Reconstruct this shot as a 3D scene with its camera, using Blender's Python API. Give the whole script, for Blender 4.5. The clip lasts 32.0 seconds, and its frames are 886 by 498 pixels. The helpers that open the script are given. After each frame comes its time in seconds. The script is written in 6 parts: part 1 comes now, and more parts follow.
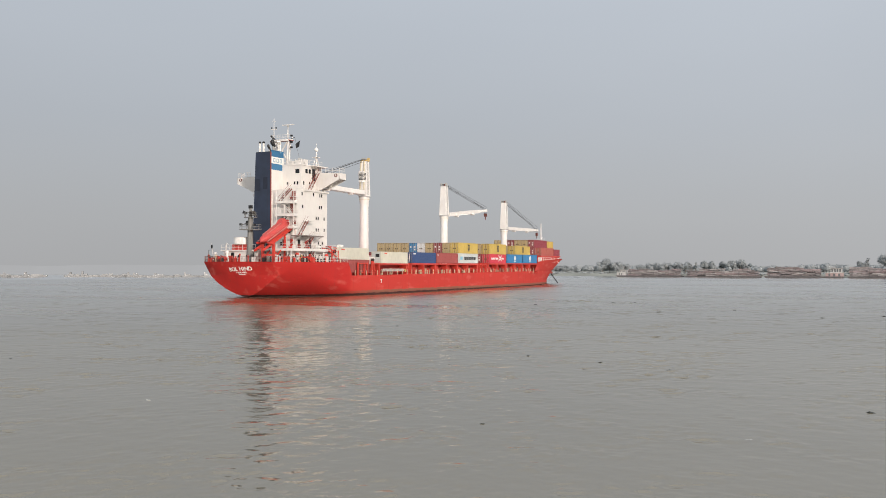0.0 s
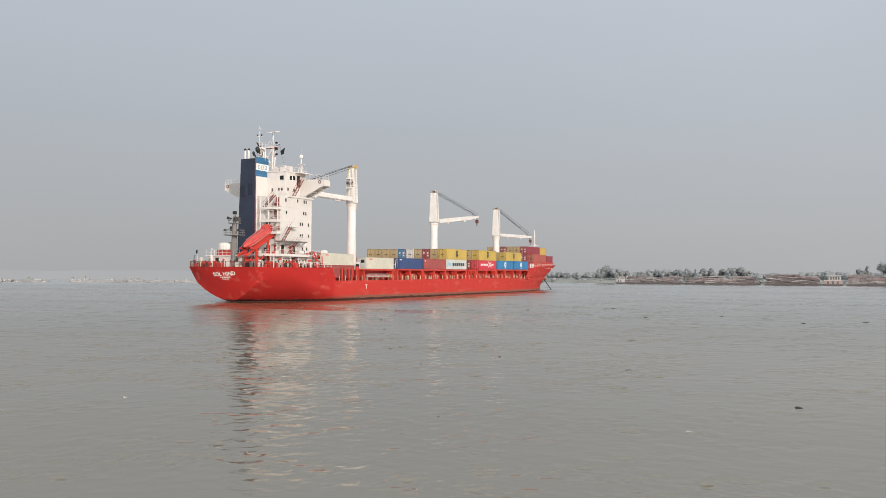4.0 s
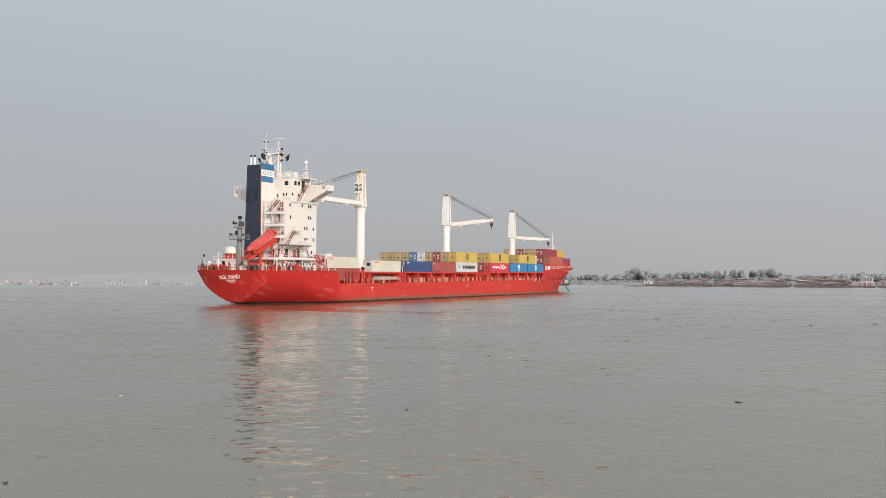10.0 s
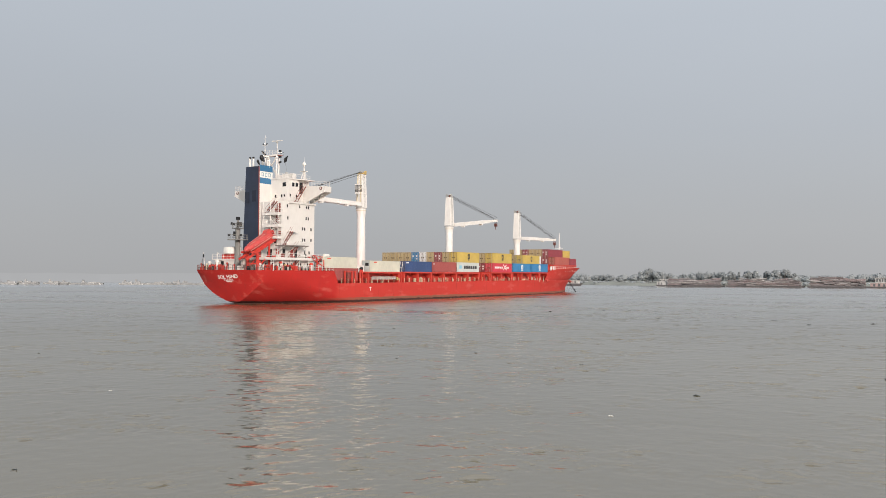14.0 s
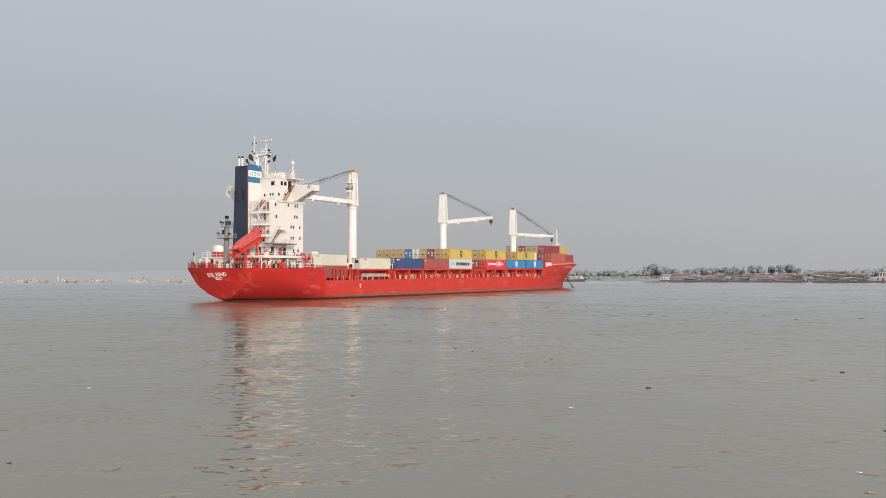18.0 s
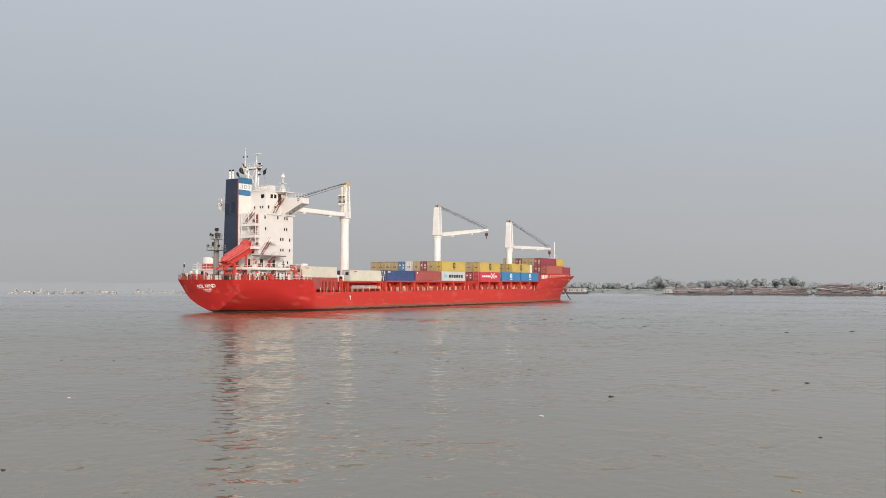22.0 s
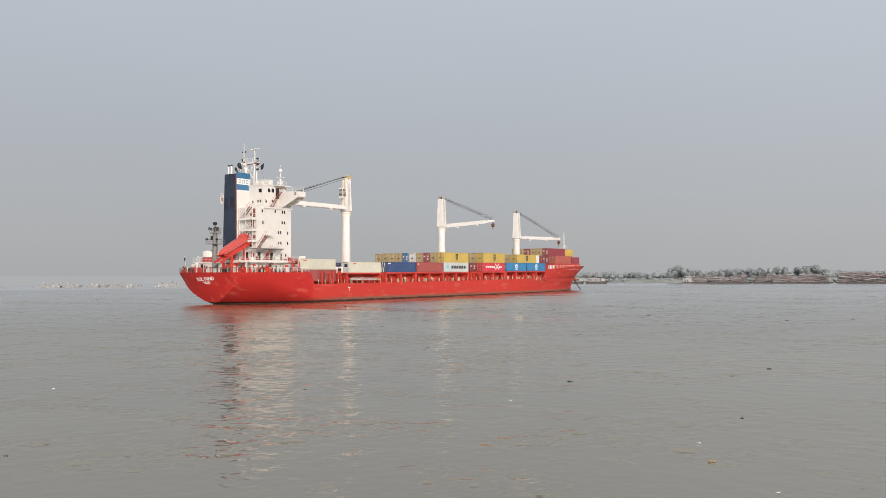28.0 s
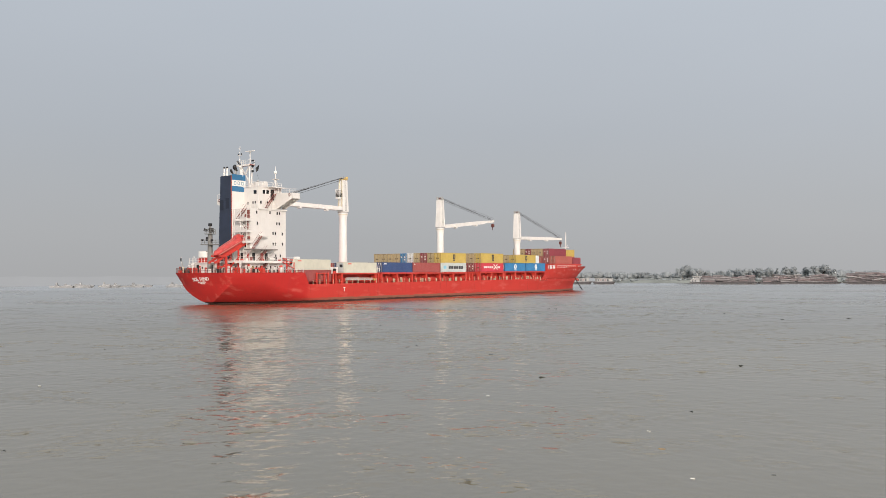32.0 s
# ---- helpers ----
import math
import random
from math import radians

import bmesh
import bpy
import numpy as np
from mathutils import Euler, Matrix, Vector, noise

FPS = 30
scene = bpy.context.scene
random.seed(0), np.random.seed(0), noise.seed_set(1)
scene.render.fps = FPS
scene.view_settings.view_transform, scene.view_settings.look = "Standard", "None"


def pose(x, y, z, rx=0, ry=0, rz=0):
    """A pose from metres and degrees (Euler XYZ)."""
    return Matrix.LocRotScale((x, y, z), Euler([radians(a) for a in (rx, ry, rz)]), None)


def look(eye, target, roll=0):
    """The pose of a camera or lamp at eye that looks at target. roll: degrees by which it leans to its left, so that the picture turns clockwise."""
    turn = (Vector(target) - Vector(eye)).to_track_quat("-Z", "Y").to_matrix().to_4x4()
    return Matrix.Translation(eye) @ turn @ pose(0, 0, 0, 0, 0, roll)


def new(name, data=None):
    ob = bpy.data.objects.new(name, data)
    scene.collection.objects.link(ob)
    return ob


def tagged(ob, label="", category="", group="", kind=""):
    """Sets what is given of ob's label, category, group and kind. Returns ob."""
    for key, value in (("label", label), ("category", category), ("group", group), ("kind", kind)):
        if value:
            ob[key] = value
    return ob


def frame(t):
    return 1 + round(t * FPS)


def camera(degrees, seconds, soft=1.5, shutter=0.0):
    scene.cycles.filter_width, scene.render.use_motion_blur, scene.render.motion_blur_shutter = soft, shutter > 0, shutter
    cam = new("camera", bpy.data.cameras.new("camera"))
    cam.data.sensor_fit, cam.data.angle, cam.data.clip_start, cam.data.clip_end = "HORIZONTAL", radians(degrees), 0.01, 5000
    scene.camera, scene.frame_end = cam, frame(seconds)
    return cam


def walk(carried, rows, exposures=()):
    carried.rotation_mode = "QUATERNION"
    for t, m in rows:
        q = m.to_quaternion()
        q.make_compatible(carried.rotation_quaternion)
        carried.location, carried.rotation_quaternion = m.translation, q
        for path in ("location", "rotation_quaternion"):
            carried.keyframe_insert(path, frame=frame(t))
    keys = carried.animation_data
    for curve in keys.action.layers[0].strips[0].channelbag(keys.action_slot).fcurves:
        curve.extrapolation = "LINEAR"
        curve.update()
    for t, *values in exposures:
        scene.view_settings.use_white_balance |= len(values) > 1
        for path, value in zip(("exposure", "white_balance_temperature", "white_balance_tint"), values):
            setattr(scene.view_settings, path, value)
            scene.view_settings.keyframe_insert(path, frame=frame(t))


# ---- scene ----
cam = camera(54.02, 32.0, soft=0.8)
PATH = [
    (0, (110.620, -130.383, 6.049), (88.127, -85.738, 7.005), 0.26),
    (0.5, (111.400, -130.399, 5.967), (88.954, -85.733, 7.072), 0.18),
    (1, (112.175, -130.379, 5.893), (89.716, -85.721, 7.020), 0.20),
    (1.5, (112.942, -130.306, 5.838), (90.258, -85.764, 7.064), 0.34),
    (2, (113.663, -130.212, 5.801), (90.795, -85.769, 7.157), 0.37),
    (2.5, (114.362, -130.133, 5.800), (91.435, -85.721, 7.171), 0.29),
    (3, (115.084, -130.043, 5.827), (92.171, -85.624, 7.219), 0.42),
    (3.5, (115.835, -129.945, 5.862), (92.963, -85.502, 7.155), 0.37),
    (5.5, (118.881, -129.582, 5.932), (95.306, -85.517, 7.512), 0.87),
    (6, (119.634, -129.459, 5.958), (95.993, -85.423, 7.352), 0.61),
    (6.5, (120.364, -129.347, 5.998), (96.370, -85.503, 7.409), 0.59),
    (7, (121.079, -129.264, 6.030), (96.834, -85.557, 7.399), 0.63),
    (7.5, (121.775, -129.227, 6.066), (97.283, -85.661, 7.548), 0.68),
    (8, (122.523, -129.093, 6.087), (97.861, -85.619, 7.441), 0.57),
    (8.5, (123.264, -128.925, 6.082), (98.515, -85.502, 7.447), 0.51),
    (9, (123.991, -128.785, 6.068), (98.953, -85.520, 7.213), 0.31),
    (9.5, (124.726, -128.656, 6.025), (99.701, -85.387, 7.273), 0.24),
    (10, (125.477, -128.541, 5.991), (100.414, -85.301, 7.449), 0.34),
    (10.5, (126.231, -128.423, 5.966), (100.873, -85.358, 7.514), 0.51),
    (11, (126.982, -128.292, 5.961), (101.503, -85.297, 7.459), 0.38),
    (11.5, (127.723, -128.166, 5.974), (102.282, -85.147, 7.427), 0.31),
    (12, (128.486, -128.004, 5.971), (103.022, -84.995, 7.308), 0.22),
    (12.5, (129.256, -127.836, 5.951), (103.611, -84.932, 7.196), 0.34),
    (13, (130.005, -127.707, 5.936), (104.380, -84.791, 7.174), 0.39),
    (13.5, (130.725, -127.598, 5.931), (104.859, -84.833, 7.375), 0.54),
    (14, (131.446, -127.444, 5.931), (105.284, -84.861, 7.408), 0.40),
    (14.5, (132.179, -127.264, 5.940), (105.981, -84.700, 7.361), 0.42),
    (16.5, (135.059, -126.626, 5.998), (108.438, -84.316, 7.083), 0.49),
    (17, (135.841, -126.470, 6.007), (109.118, -84.233, 7.379), 0.39),
    (17.5, (136.683, -126.308, 6.030), (109.875, -84.122, 7.323), 0.23),
    (18, (137.522, -126.178, 6.076), (110.685, -84.009, 7.331), 0.12),
    (18.5, (138.318, -126.052, 6.122), (111.360, -83.960, 7.378), 0.25),
    (19, (139.057, -125.902, 6.145), (112.149, -83.781, 7.475), 0.22),
    (19.5, (139.744, -125.693, 6.112), (112.741, -83.634, 7.474), 0.32),
    (20, (140.410, -125.477, 6.075), (113.344, -83.470, 7.754), 0.29),
    (20.5, (141.068, -125.244, 6.046), (113.815, -83.360, 7.781), 0.15),
    (21, (141.734, -125.056, 6.030), (114.484, -83.170, 7.754), 0.20),
    (21.5, (142.408, -124.880, 6.037), (114.985, -83.114, 7.918), 0.27),
    (22, (143.109, -124.697, 6.076), (115.668, -82.946, 8.032), 0.26),
    (22.5, (143.849, -124.503, 6.130), (116.384, -82.762, 7.977), 0.22),
    (23, (144.595, -124.302, 6.179), (117.007, -82.636, 7.854), 0.17),
    (23.5, (145.323, -124.081, 6.213), (117.657, -82.462, 7.795), 0.11),
    (24, (146.018, -123.840, 6.236), (118.249, -82.289, 7.781), 0.09),
    (24.5, (146.690, -123.601, 6.239), (118.828, -82.110, 7.706), -0.02),
    (25, (147.363, -123.383, 6.212), (119.366, -81.985, 7.760), -0.03),
    (25.5, (148.065, -123.169, 6.183), (119.871, -81.912, 7.895), -0.09),
    (27.5, (151.009, -122.308, 6.142), (122.000, -81.607, 7.532), -0.16),
    (28, (151.725, -122.107, 6.126), (122.706, -81.415, 7.551), -0.19),
    (28.5, (152.419, -121.894, 6.098), (123.396, -81.204, 7.520), -0.21),
    (29, (153.120, -121.655, 6.069), (123.988, -81.047, 7.595), -0.25),
    (29.5, (153.807, -121.450, 6.065), (124.522, -80.947, 7.453), -0.33),
    (30, (154.522, -121.212, 6.082), (125.168, -80.761, 7.514), -0.37),
    (30.5, (155.249, -120.966, 6.091), (125.795, -80.585, 7.422), -0.37),
    (31, (155.961, -120.785, 6.094), (126.327, -80.536, 7.466), -0.32),
    (31.5, (156.685, -120.611, 6.087), (127.032, -80.380, 7.564), -0.22),
    (32, (157.425, -120.421, 6.073), (127.609, -80.310, 7.520), -0.22),
]
LEVEL = -0.2                       # camera roll that levels the far bank in view; the ship turns with it
walk(cam, [(t, look(eye, target, roll + LEVEL)) for t, eye, target, roll in PATH])

# ---- world and sun ----
SUN_AZ, SUN_EL = 129.0, 16.0      # compass-like: degrees from +y towards +x
world = bpy.data.worlds.new("hazy_sky")
scene.world = world
world.use_nodes = True
wn, wl = world.node_tree.nodes, world.node_tree.links
wn.clear()
w_out = wn.new("ShaderNodeOutputWorld")
w_bg = wn.new("ShaderNodeBackground")
w_sky = wn.new("ShaderNodeTexSky")
w_sky.sky_type = "NISHITA"
w_sky.sun_disc = False
w_sky.sun_elevation, w_sky.sun_rotation = radians(SUN_EL), radians(SUN_AZ)
w_sky.air_density, w_sky.dust_density, w_sky.ozone_density = 1.0, 6.0, 1.0
w_geo = wn.new("ShaderNodeTexCoord")
w_sep = wn.new("ShaderNodeSeparateXYZ")
w_ramp = wn.new("ShaderNodeValToRGB")
w_mix = wn.new("ShaderNodeMix")
w_mix.data_type = "RGBA"
w_gain = wn.new("ShaderNodeMix")
w_gain.data_type, w_gain.blend_type = "RGBA", "MULTIPLY"
w_noise = wn.new("ShaderNodeTexNoise")
w_noise.inputs["Scale"].default_value, w_noise.inputs["Detail"].default_value = 1.6, 3.0
w_map = wn.new("ShaderNodeMapping")
w_map.inputs["Scale"].default_value = (1, 1, 3.5)
wl.new(w_geo.outputs["Generated"], w_sep.inputs[0])
wl.new(w_geo.outputs["Generated"], w_map.inputs[0])
wl.new(w_map.outputs[0], w_noise.inputs["Vector"])
wl.new(w_sep.outputs["Z"], w_ramp.inputs[0])
# the haze veil: greyer and darker low down, paler blue-grey higher up
def set_stops(ramp, stops):
    ramp.elements[0].position, ramp.elements[1].position = stops[0][0], stops[-1][0]
    ramp.elements[0].color, ramp.elements[1].color = stops[0][1] + (1,), stops[-1][1] + (1,)
    for p, c in stops[1:-1]:
        ramp.elements.new(p).color = c + (1,)


set_stops(w_ramp.color_ramp, [(0.0, (0.412, 0.416, 0.424)), (0.05, (0.428, 0.438, 0.453)), (0.16, (0.437, 0.464, 0.504)), (0.30, (0.485, 0.525, 0.58)), (1.0, (0.98, 0.99, 1.0))])
w_mix.inputs[0].default_value = 0.93
wl.new(w_sky.outputs[0], w_gain.inputs[6])
w_gain.inputs[0].default_value = 1.0
w_gain.inputs[7].default_value = (0.1, 0.1, 0.1, 1)
wl.new(w_gain.outputs[2], w_mix.inputs[6])
w_soft = wn.new("ShaderNodeMix")
w_soft.data_type, w_soft.blend_type = "RGBA", "SOFT_LIGHT"
w_soft.inputs[0].default_value = 0.10
wl.new(w_ramp.outputs[0], w_soft.inputs[6])
wl.new(w_noise.outputs["Fac"], w_soft.inputs[7])
wl.new(w_soft.outputs[2], w_mix.inputs[7])
w_dot, w_west, w_thick = wn.new("ShaderNodeVectorMath"), wn.new("ShaderNodeMapRange"), wn.new("ShaderNodeMix")
w_dot.operation = "DOT_PRODUCT"
w_dot.inputs[1].default_value = (-0.866, 0.5, 0)
w_west.inputs[1].default_value, w_west.inputs[2].default_value = 0.55, 1.0
w_west.inputs[3].default_value, w_west.inputs[4].default_value = 1.025, 0.945
w_thick.data_type, w_thick.blend_type = "RGBA", "MULTIPLY"
w_thick.inputs[0].default_value = 1.0
wl.new(w_geo.outputs["Generated"], w_dot.inputs[0])
wl.new(w_dot.outputs["Value"], w_west.inputs[0])
wl.new(w_mix.outputs[2], w_thick.inputs[6])
wl.new(w_west.outputs[0], w_thick.inputs[7])
wl.new(w_thick.outputs[2], w_bg.inputs["Color"])
w_bg.inputs["Strength"].default_value = 1.09
wl.new(w_bg.outputs[0], w_out.inputs[0])

sun = new("sun", bpy.data.lights.new("sun", "SUN"))
sun.data.energy, sun.data.angle, sun.data.color = 2.95, radians(2.5), (1.0, 0.885, 0.785)
a, e = radians(SUN_AZ), radians(SUN_EL)
sun.matrix_world = look((0, 0, 300), (-math.sin(a) * math.cos(e), -math.cos(a) * math.cos(e), 300 - math.sin(e)))
scene.view_settings.exposure = 0.0


# ---- materials ----
def paint(name, colour, rough=0.5, metal=0.0, vary=0.12, scale=0.6, dirt=0.0, dirt_colour=(0.16, 0.08, 0.05), streak=1.0, bump=0.02, grain=8.0, random_tint=0.0):
    """A painted or worn surface: broad patches, fine grain, and dirt that runs down where streak > 1."""
    m = bpy.data.materials.new(name)
    m.use_nodes = True
    n, l = m.node_tree.nodes, m.node_tree.links
    b = n["Principled BSDF"]
    b.inputs["Roughness"].default_value, b.inputs["Metallic"].default_value = rough, metal
    co = n.new("ShaderNodeTexCoord")
    broad = n.new("ShaderNodeTexNoise")
    broad.inputs["Scale"].default_value, broad.inputs["Detail"].default_value = scale, 4.0
    fine = n.new("ShaderNodeTexNoise")
    fine.inputs["Scale"].default_value, fine.inputs["Detail"].default_value = grain, 5.0
    mp = n.new("ShaderNodeMapping")
    mp.inputs["Scale"].default_value = (streak, streak, 1.0 / max(streak, 1.0))
    l.new(co.outputs["Object"], mp.inputs[0])
    l.new(co.outputs["Object"], broad.inputs["Vector"])
    l.new(mp.outputs[0], fine.inputs["Vector"])
    ramp = n.new("ShaderNodeMapRange")
    ramp.inputs[1].default_value, ramp.inputs[2].default_value = 0.3, 0.7
    ramp.inputs[3].default_value, ramp.inputs[4].default_value = 1 - vary, 1 + vary
    l.new(broad.outputs["Fac"], ramp.inputs[0])
    mul = n.new("ShaderNodeMix")
    mul.data_type, mul.blend_type = "RGBA", "MULTIPLY"
    mul.inputs[0].default_value = 1.0
    mul.inputs[6].default_value = (*colour, 1)
    l.new(ramp.outputs[0], mul.inputs[7])
    last = mul.outputs[2]
    if random_tint:
        info = n.new("ShaderNodeObjectInfo")
        tint = n.new("ShaderNodeMapRange")
        tint.inputs[3].default_value, tint.inputs[4].default_value = 1 - random_tint, 1 + random_tint
        l.new(info.outputs["Random"], tint.inputs[0])
        again = n.new("ShaderNodeMix")
        again.data_type, again.blend_type = "RGBA", "MULTIPLY"
        again.inputs[0].default_value = 1.0
        l.new(last, again.inputs[6])
        l.new(tint.outputs[0], again.inputs[7])
        last = again.outputs[2]
    if dirt:
        edge = n.new("ShaderNodeMapRange")
        edge.inputs[1].default_value, edge.inputs[2].default_value = 0.52, 0.78
        edge.inputs[3].default_value, edge.inputs[4].default_value = 0.0, dirt
        l.new(fine.outputs["Fac"], edge.inputs[0])
        mix = n.new("ShaderNodeMix")
        mix.data_type = "RGBA"
        l.new(edge.outputs[0], mix.inputs[0])
        l.new(last, mix.inputs[6])
        mix.inputs[7].default_value = (*dirt_colour, 1)
        last = mix.outputs[2]
    l.new(last, b.inputs["Base Color"])
    if bump:
        bp = n.new("ShaderNodeBump")
        bp.inputs["Strength"].default_value, bp.inputs["Distance"].default_value = 0.6, bump
        l.new(fine.outputs["Fac"], bp.inputs["Height"])
        l.new(bp.outputs[0], b.inputs["Normal"])
    return m


def hull_paint():
    """Red topside paint with rust streaks, a worn waterline band in brown antifouling."""
    m = paint("hull_red_paint", (0.45, 0.025, 0.021), rough=0.7, vary=0.10, scale=0.12, dirt=0.35, dirt_colour=(0.34, 0.030, 0.030), streak=2.2, bump=0.01, grain=0.5)
    n, l = m.node_tree.nodes, m.node_tree.links
    b = n["Principled BSDF"]
    b.inputs["Specular IOR Level"].default_value = 0.2
    src = b.inputs["Base Color"].links[0].from_socket
    co, sep, ns = n.new("ShaderNodeTexCoord"), n.new("ShaderNodeSeparateXYZ"), n.new("ShaderNodeTexNoise")
    ns.inputs["Scale"].default_value, ns.inputs["Detail"].default_value = 0.5, 6.0
    l.new(co.outputs["Object"], sep.inputs[0])
    l.new(co.outputs["Object"], ns.inputs["Vector"])
    add = n.new("ShaderNodeMath")
    add.operation = "MULTIPLY_ADD"
    l.new(ns.outputs["Fac"], add.inputs[0])
    add.inputs[1].default_value = -0.5
    l.new(sep.outputs["Z"], add.inputs[2])
    band = n.new("ShaderNodeMapRange")
    band.inputs[1].default_value, band.inputs[2].default_value = 0.36, 0.50
    band.inputs[3].default_value, band.inputs[4].default_value = 1.0, 0.0
    l.new(add.outputs[0], band.inputs[0])
    mix = n.new("ShaderNodeMix")
    mix.data_type = "RGBA"
    fore, both = n.new("ShaderNodeMapRange"), n.new("ShaderNodeMath")
    fore.inputs[1].default_value, fore.inputs[2].default_value = 17.0, 32.0
    l.new(sep.outputs["Y"], fore.inputs[0])
    both.operation = "MULTIPLY"
    l.new(band.outputs[0], both.inputs[0])
    l.new(fore.outputs[0], both.inputs[1])
    l.new(both.outputs[0], mix.inputs[0])
    # a darker band close to the water, along the whole hull
    foot_range, foot_mix = n.new("ShaderNodeMapRange"), n.new("ShaderNodeMix")
    foot_range.inputs[1].default_value, foot_range.inputs[2].default_value = -0.17, -0.07
    foot_range.inputs[3].default_value, foot_range.inputs[4].default_value = 1.0, 0.0
    l.new(add.outputs[0], foot_range.inputs[0])
    foot_mix.data_type = "RGBA"
    mix.inputs[7].default_value = (0.23, 0.092, 0.060, 1)
    fade, faded, old = n.new("ShaderNodeMapRange"), n.new("ShaderNodeMix"), n.new("ShaderNodeMath")
    old.operation = "MULTIPLY_ADD"
    l.new(ns.outputs["Fac"], old.inputs[0])
    old.inputs[1].default_value = 3.0
    l.new(sep.outputs["Y"], old.inputs[2])
    fade.inputs[1].default_value, fade.inputs[2].default_value = 23.0, 24.6
    l.new(old.outputs[0], fade.inputs[0])
    faded.data_type, faded.blend_type = "RGBA", "MIX"
    share = n.new("ShaderNodeMath")
    share.operation = "MULTIPLY"
    share.inputs[1].default_value = 0.55
    l.new(fade.outputs[0], share.inputs[0])
    l.new(share.outputs[0], faded.inputs[0])
    l.new(src, faded.inputs[6])
    faded.inputs[7].default_value = (0.52, 0.056, 0.042, 1)
    runs, lay, thin, rust = n.new("ShaderNodeTexNoise"), n.new("ShaderNodeMapping"), n.new("ShaderNodeMapRange"), n.new("ShaderNodeMix")
    lay.inputs["Scale"].default_value = (2.2, 2.2, 0.16)
    runs.inputs["Scale"].default_value, runs.inputs["Detail"].default_value = 0.8, 3.0
    l.new(co.outputs["Object"], lay.inputs[0])
    l.new(lay.outputs[0], runs.inputs["Vector"])
    thin.inputs[1].default_value, thin.inputs[2].default_value = 0.60, 0.74
    thin.inputs[3].default_value, thin.inputs[4].default_value = 0.0, 0.55
    l.new(runs.outputs["Fac"], thin.inputs[0])
    rust.data_type = "RGBA"
    l.new(thin.outputs[0], rust.inputs[0])
    l.new(faded.outputs[2], rust.inputs[6])
    rust.inputs[7].default_value = (0.26, 0.035, 0.026, 1)
    # chalky scuffs where fenders and tugs have rubbed
    rub, lie, bare, scuff = n.new("ShaderNodeTexNoise"), n.new("ShaderNodeMapping"), n.new("ShaderNodeMapRange"), n.new("ShaderNodeMix")
    lie.inputs["Scale"].default_value = (1.0, 0.35, 1.1)
    rub.inputs["Scale"].default_value, rub.inputs["Detail"].default_value = 0.55, 6.0
    l.new(co.outputs["Object"], lie.inputs[0])
    l.new(lie.outputs[0], rub.inputs["Vector"])
    bare.inputs[1].default_value, bare.inputs[2].default_value = 0.56, 0.72
    bare.inputs[3].default_value, bare.inputs[4].default_value = 0.0, 0.6
    l.new(rub.outputs["Fac"], bare.inputs[0])
    scuff.data_type = "RGBA"
    l.new(bare.outputs[0], scuff.inputs[0])
    l.new(rust.outputs[2], scuff.inputs[6])
    scuff.inputs[7].default_value = (0.55, 0.125, 0.10, 1)
    src = scuff.outputs[2]
    l.new(src, mix.inputs[6])
    l.new(foot_range.outputs[0], foot_mix.inputs[0])
    l.new(mix.outputs[2], foot_mix.inputs[6])
    foot_mix.inputs[7].default_value = (0.055, 0.022, 0.018, 1)
    l.new(foot_mix.outputs[2], b.inputs["Base Color"])
    return m


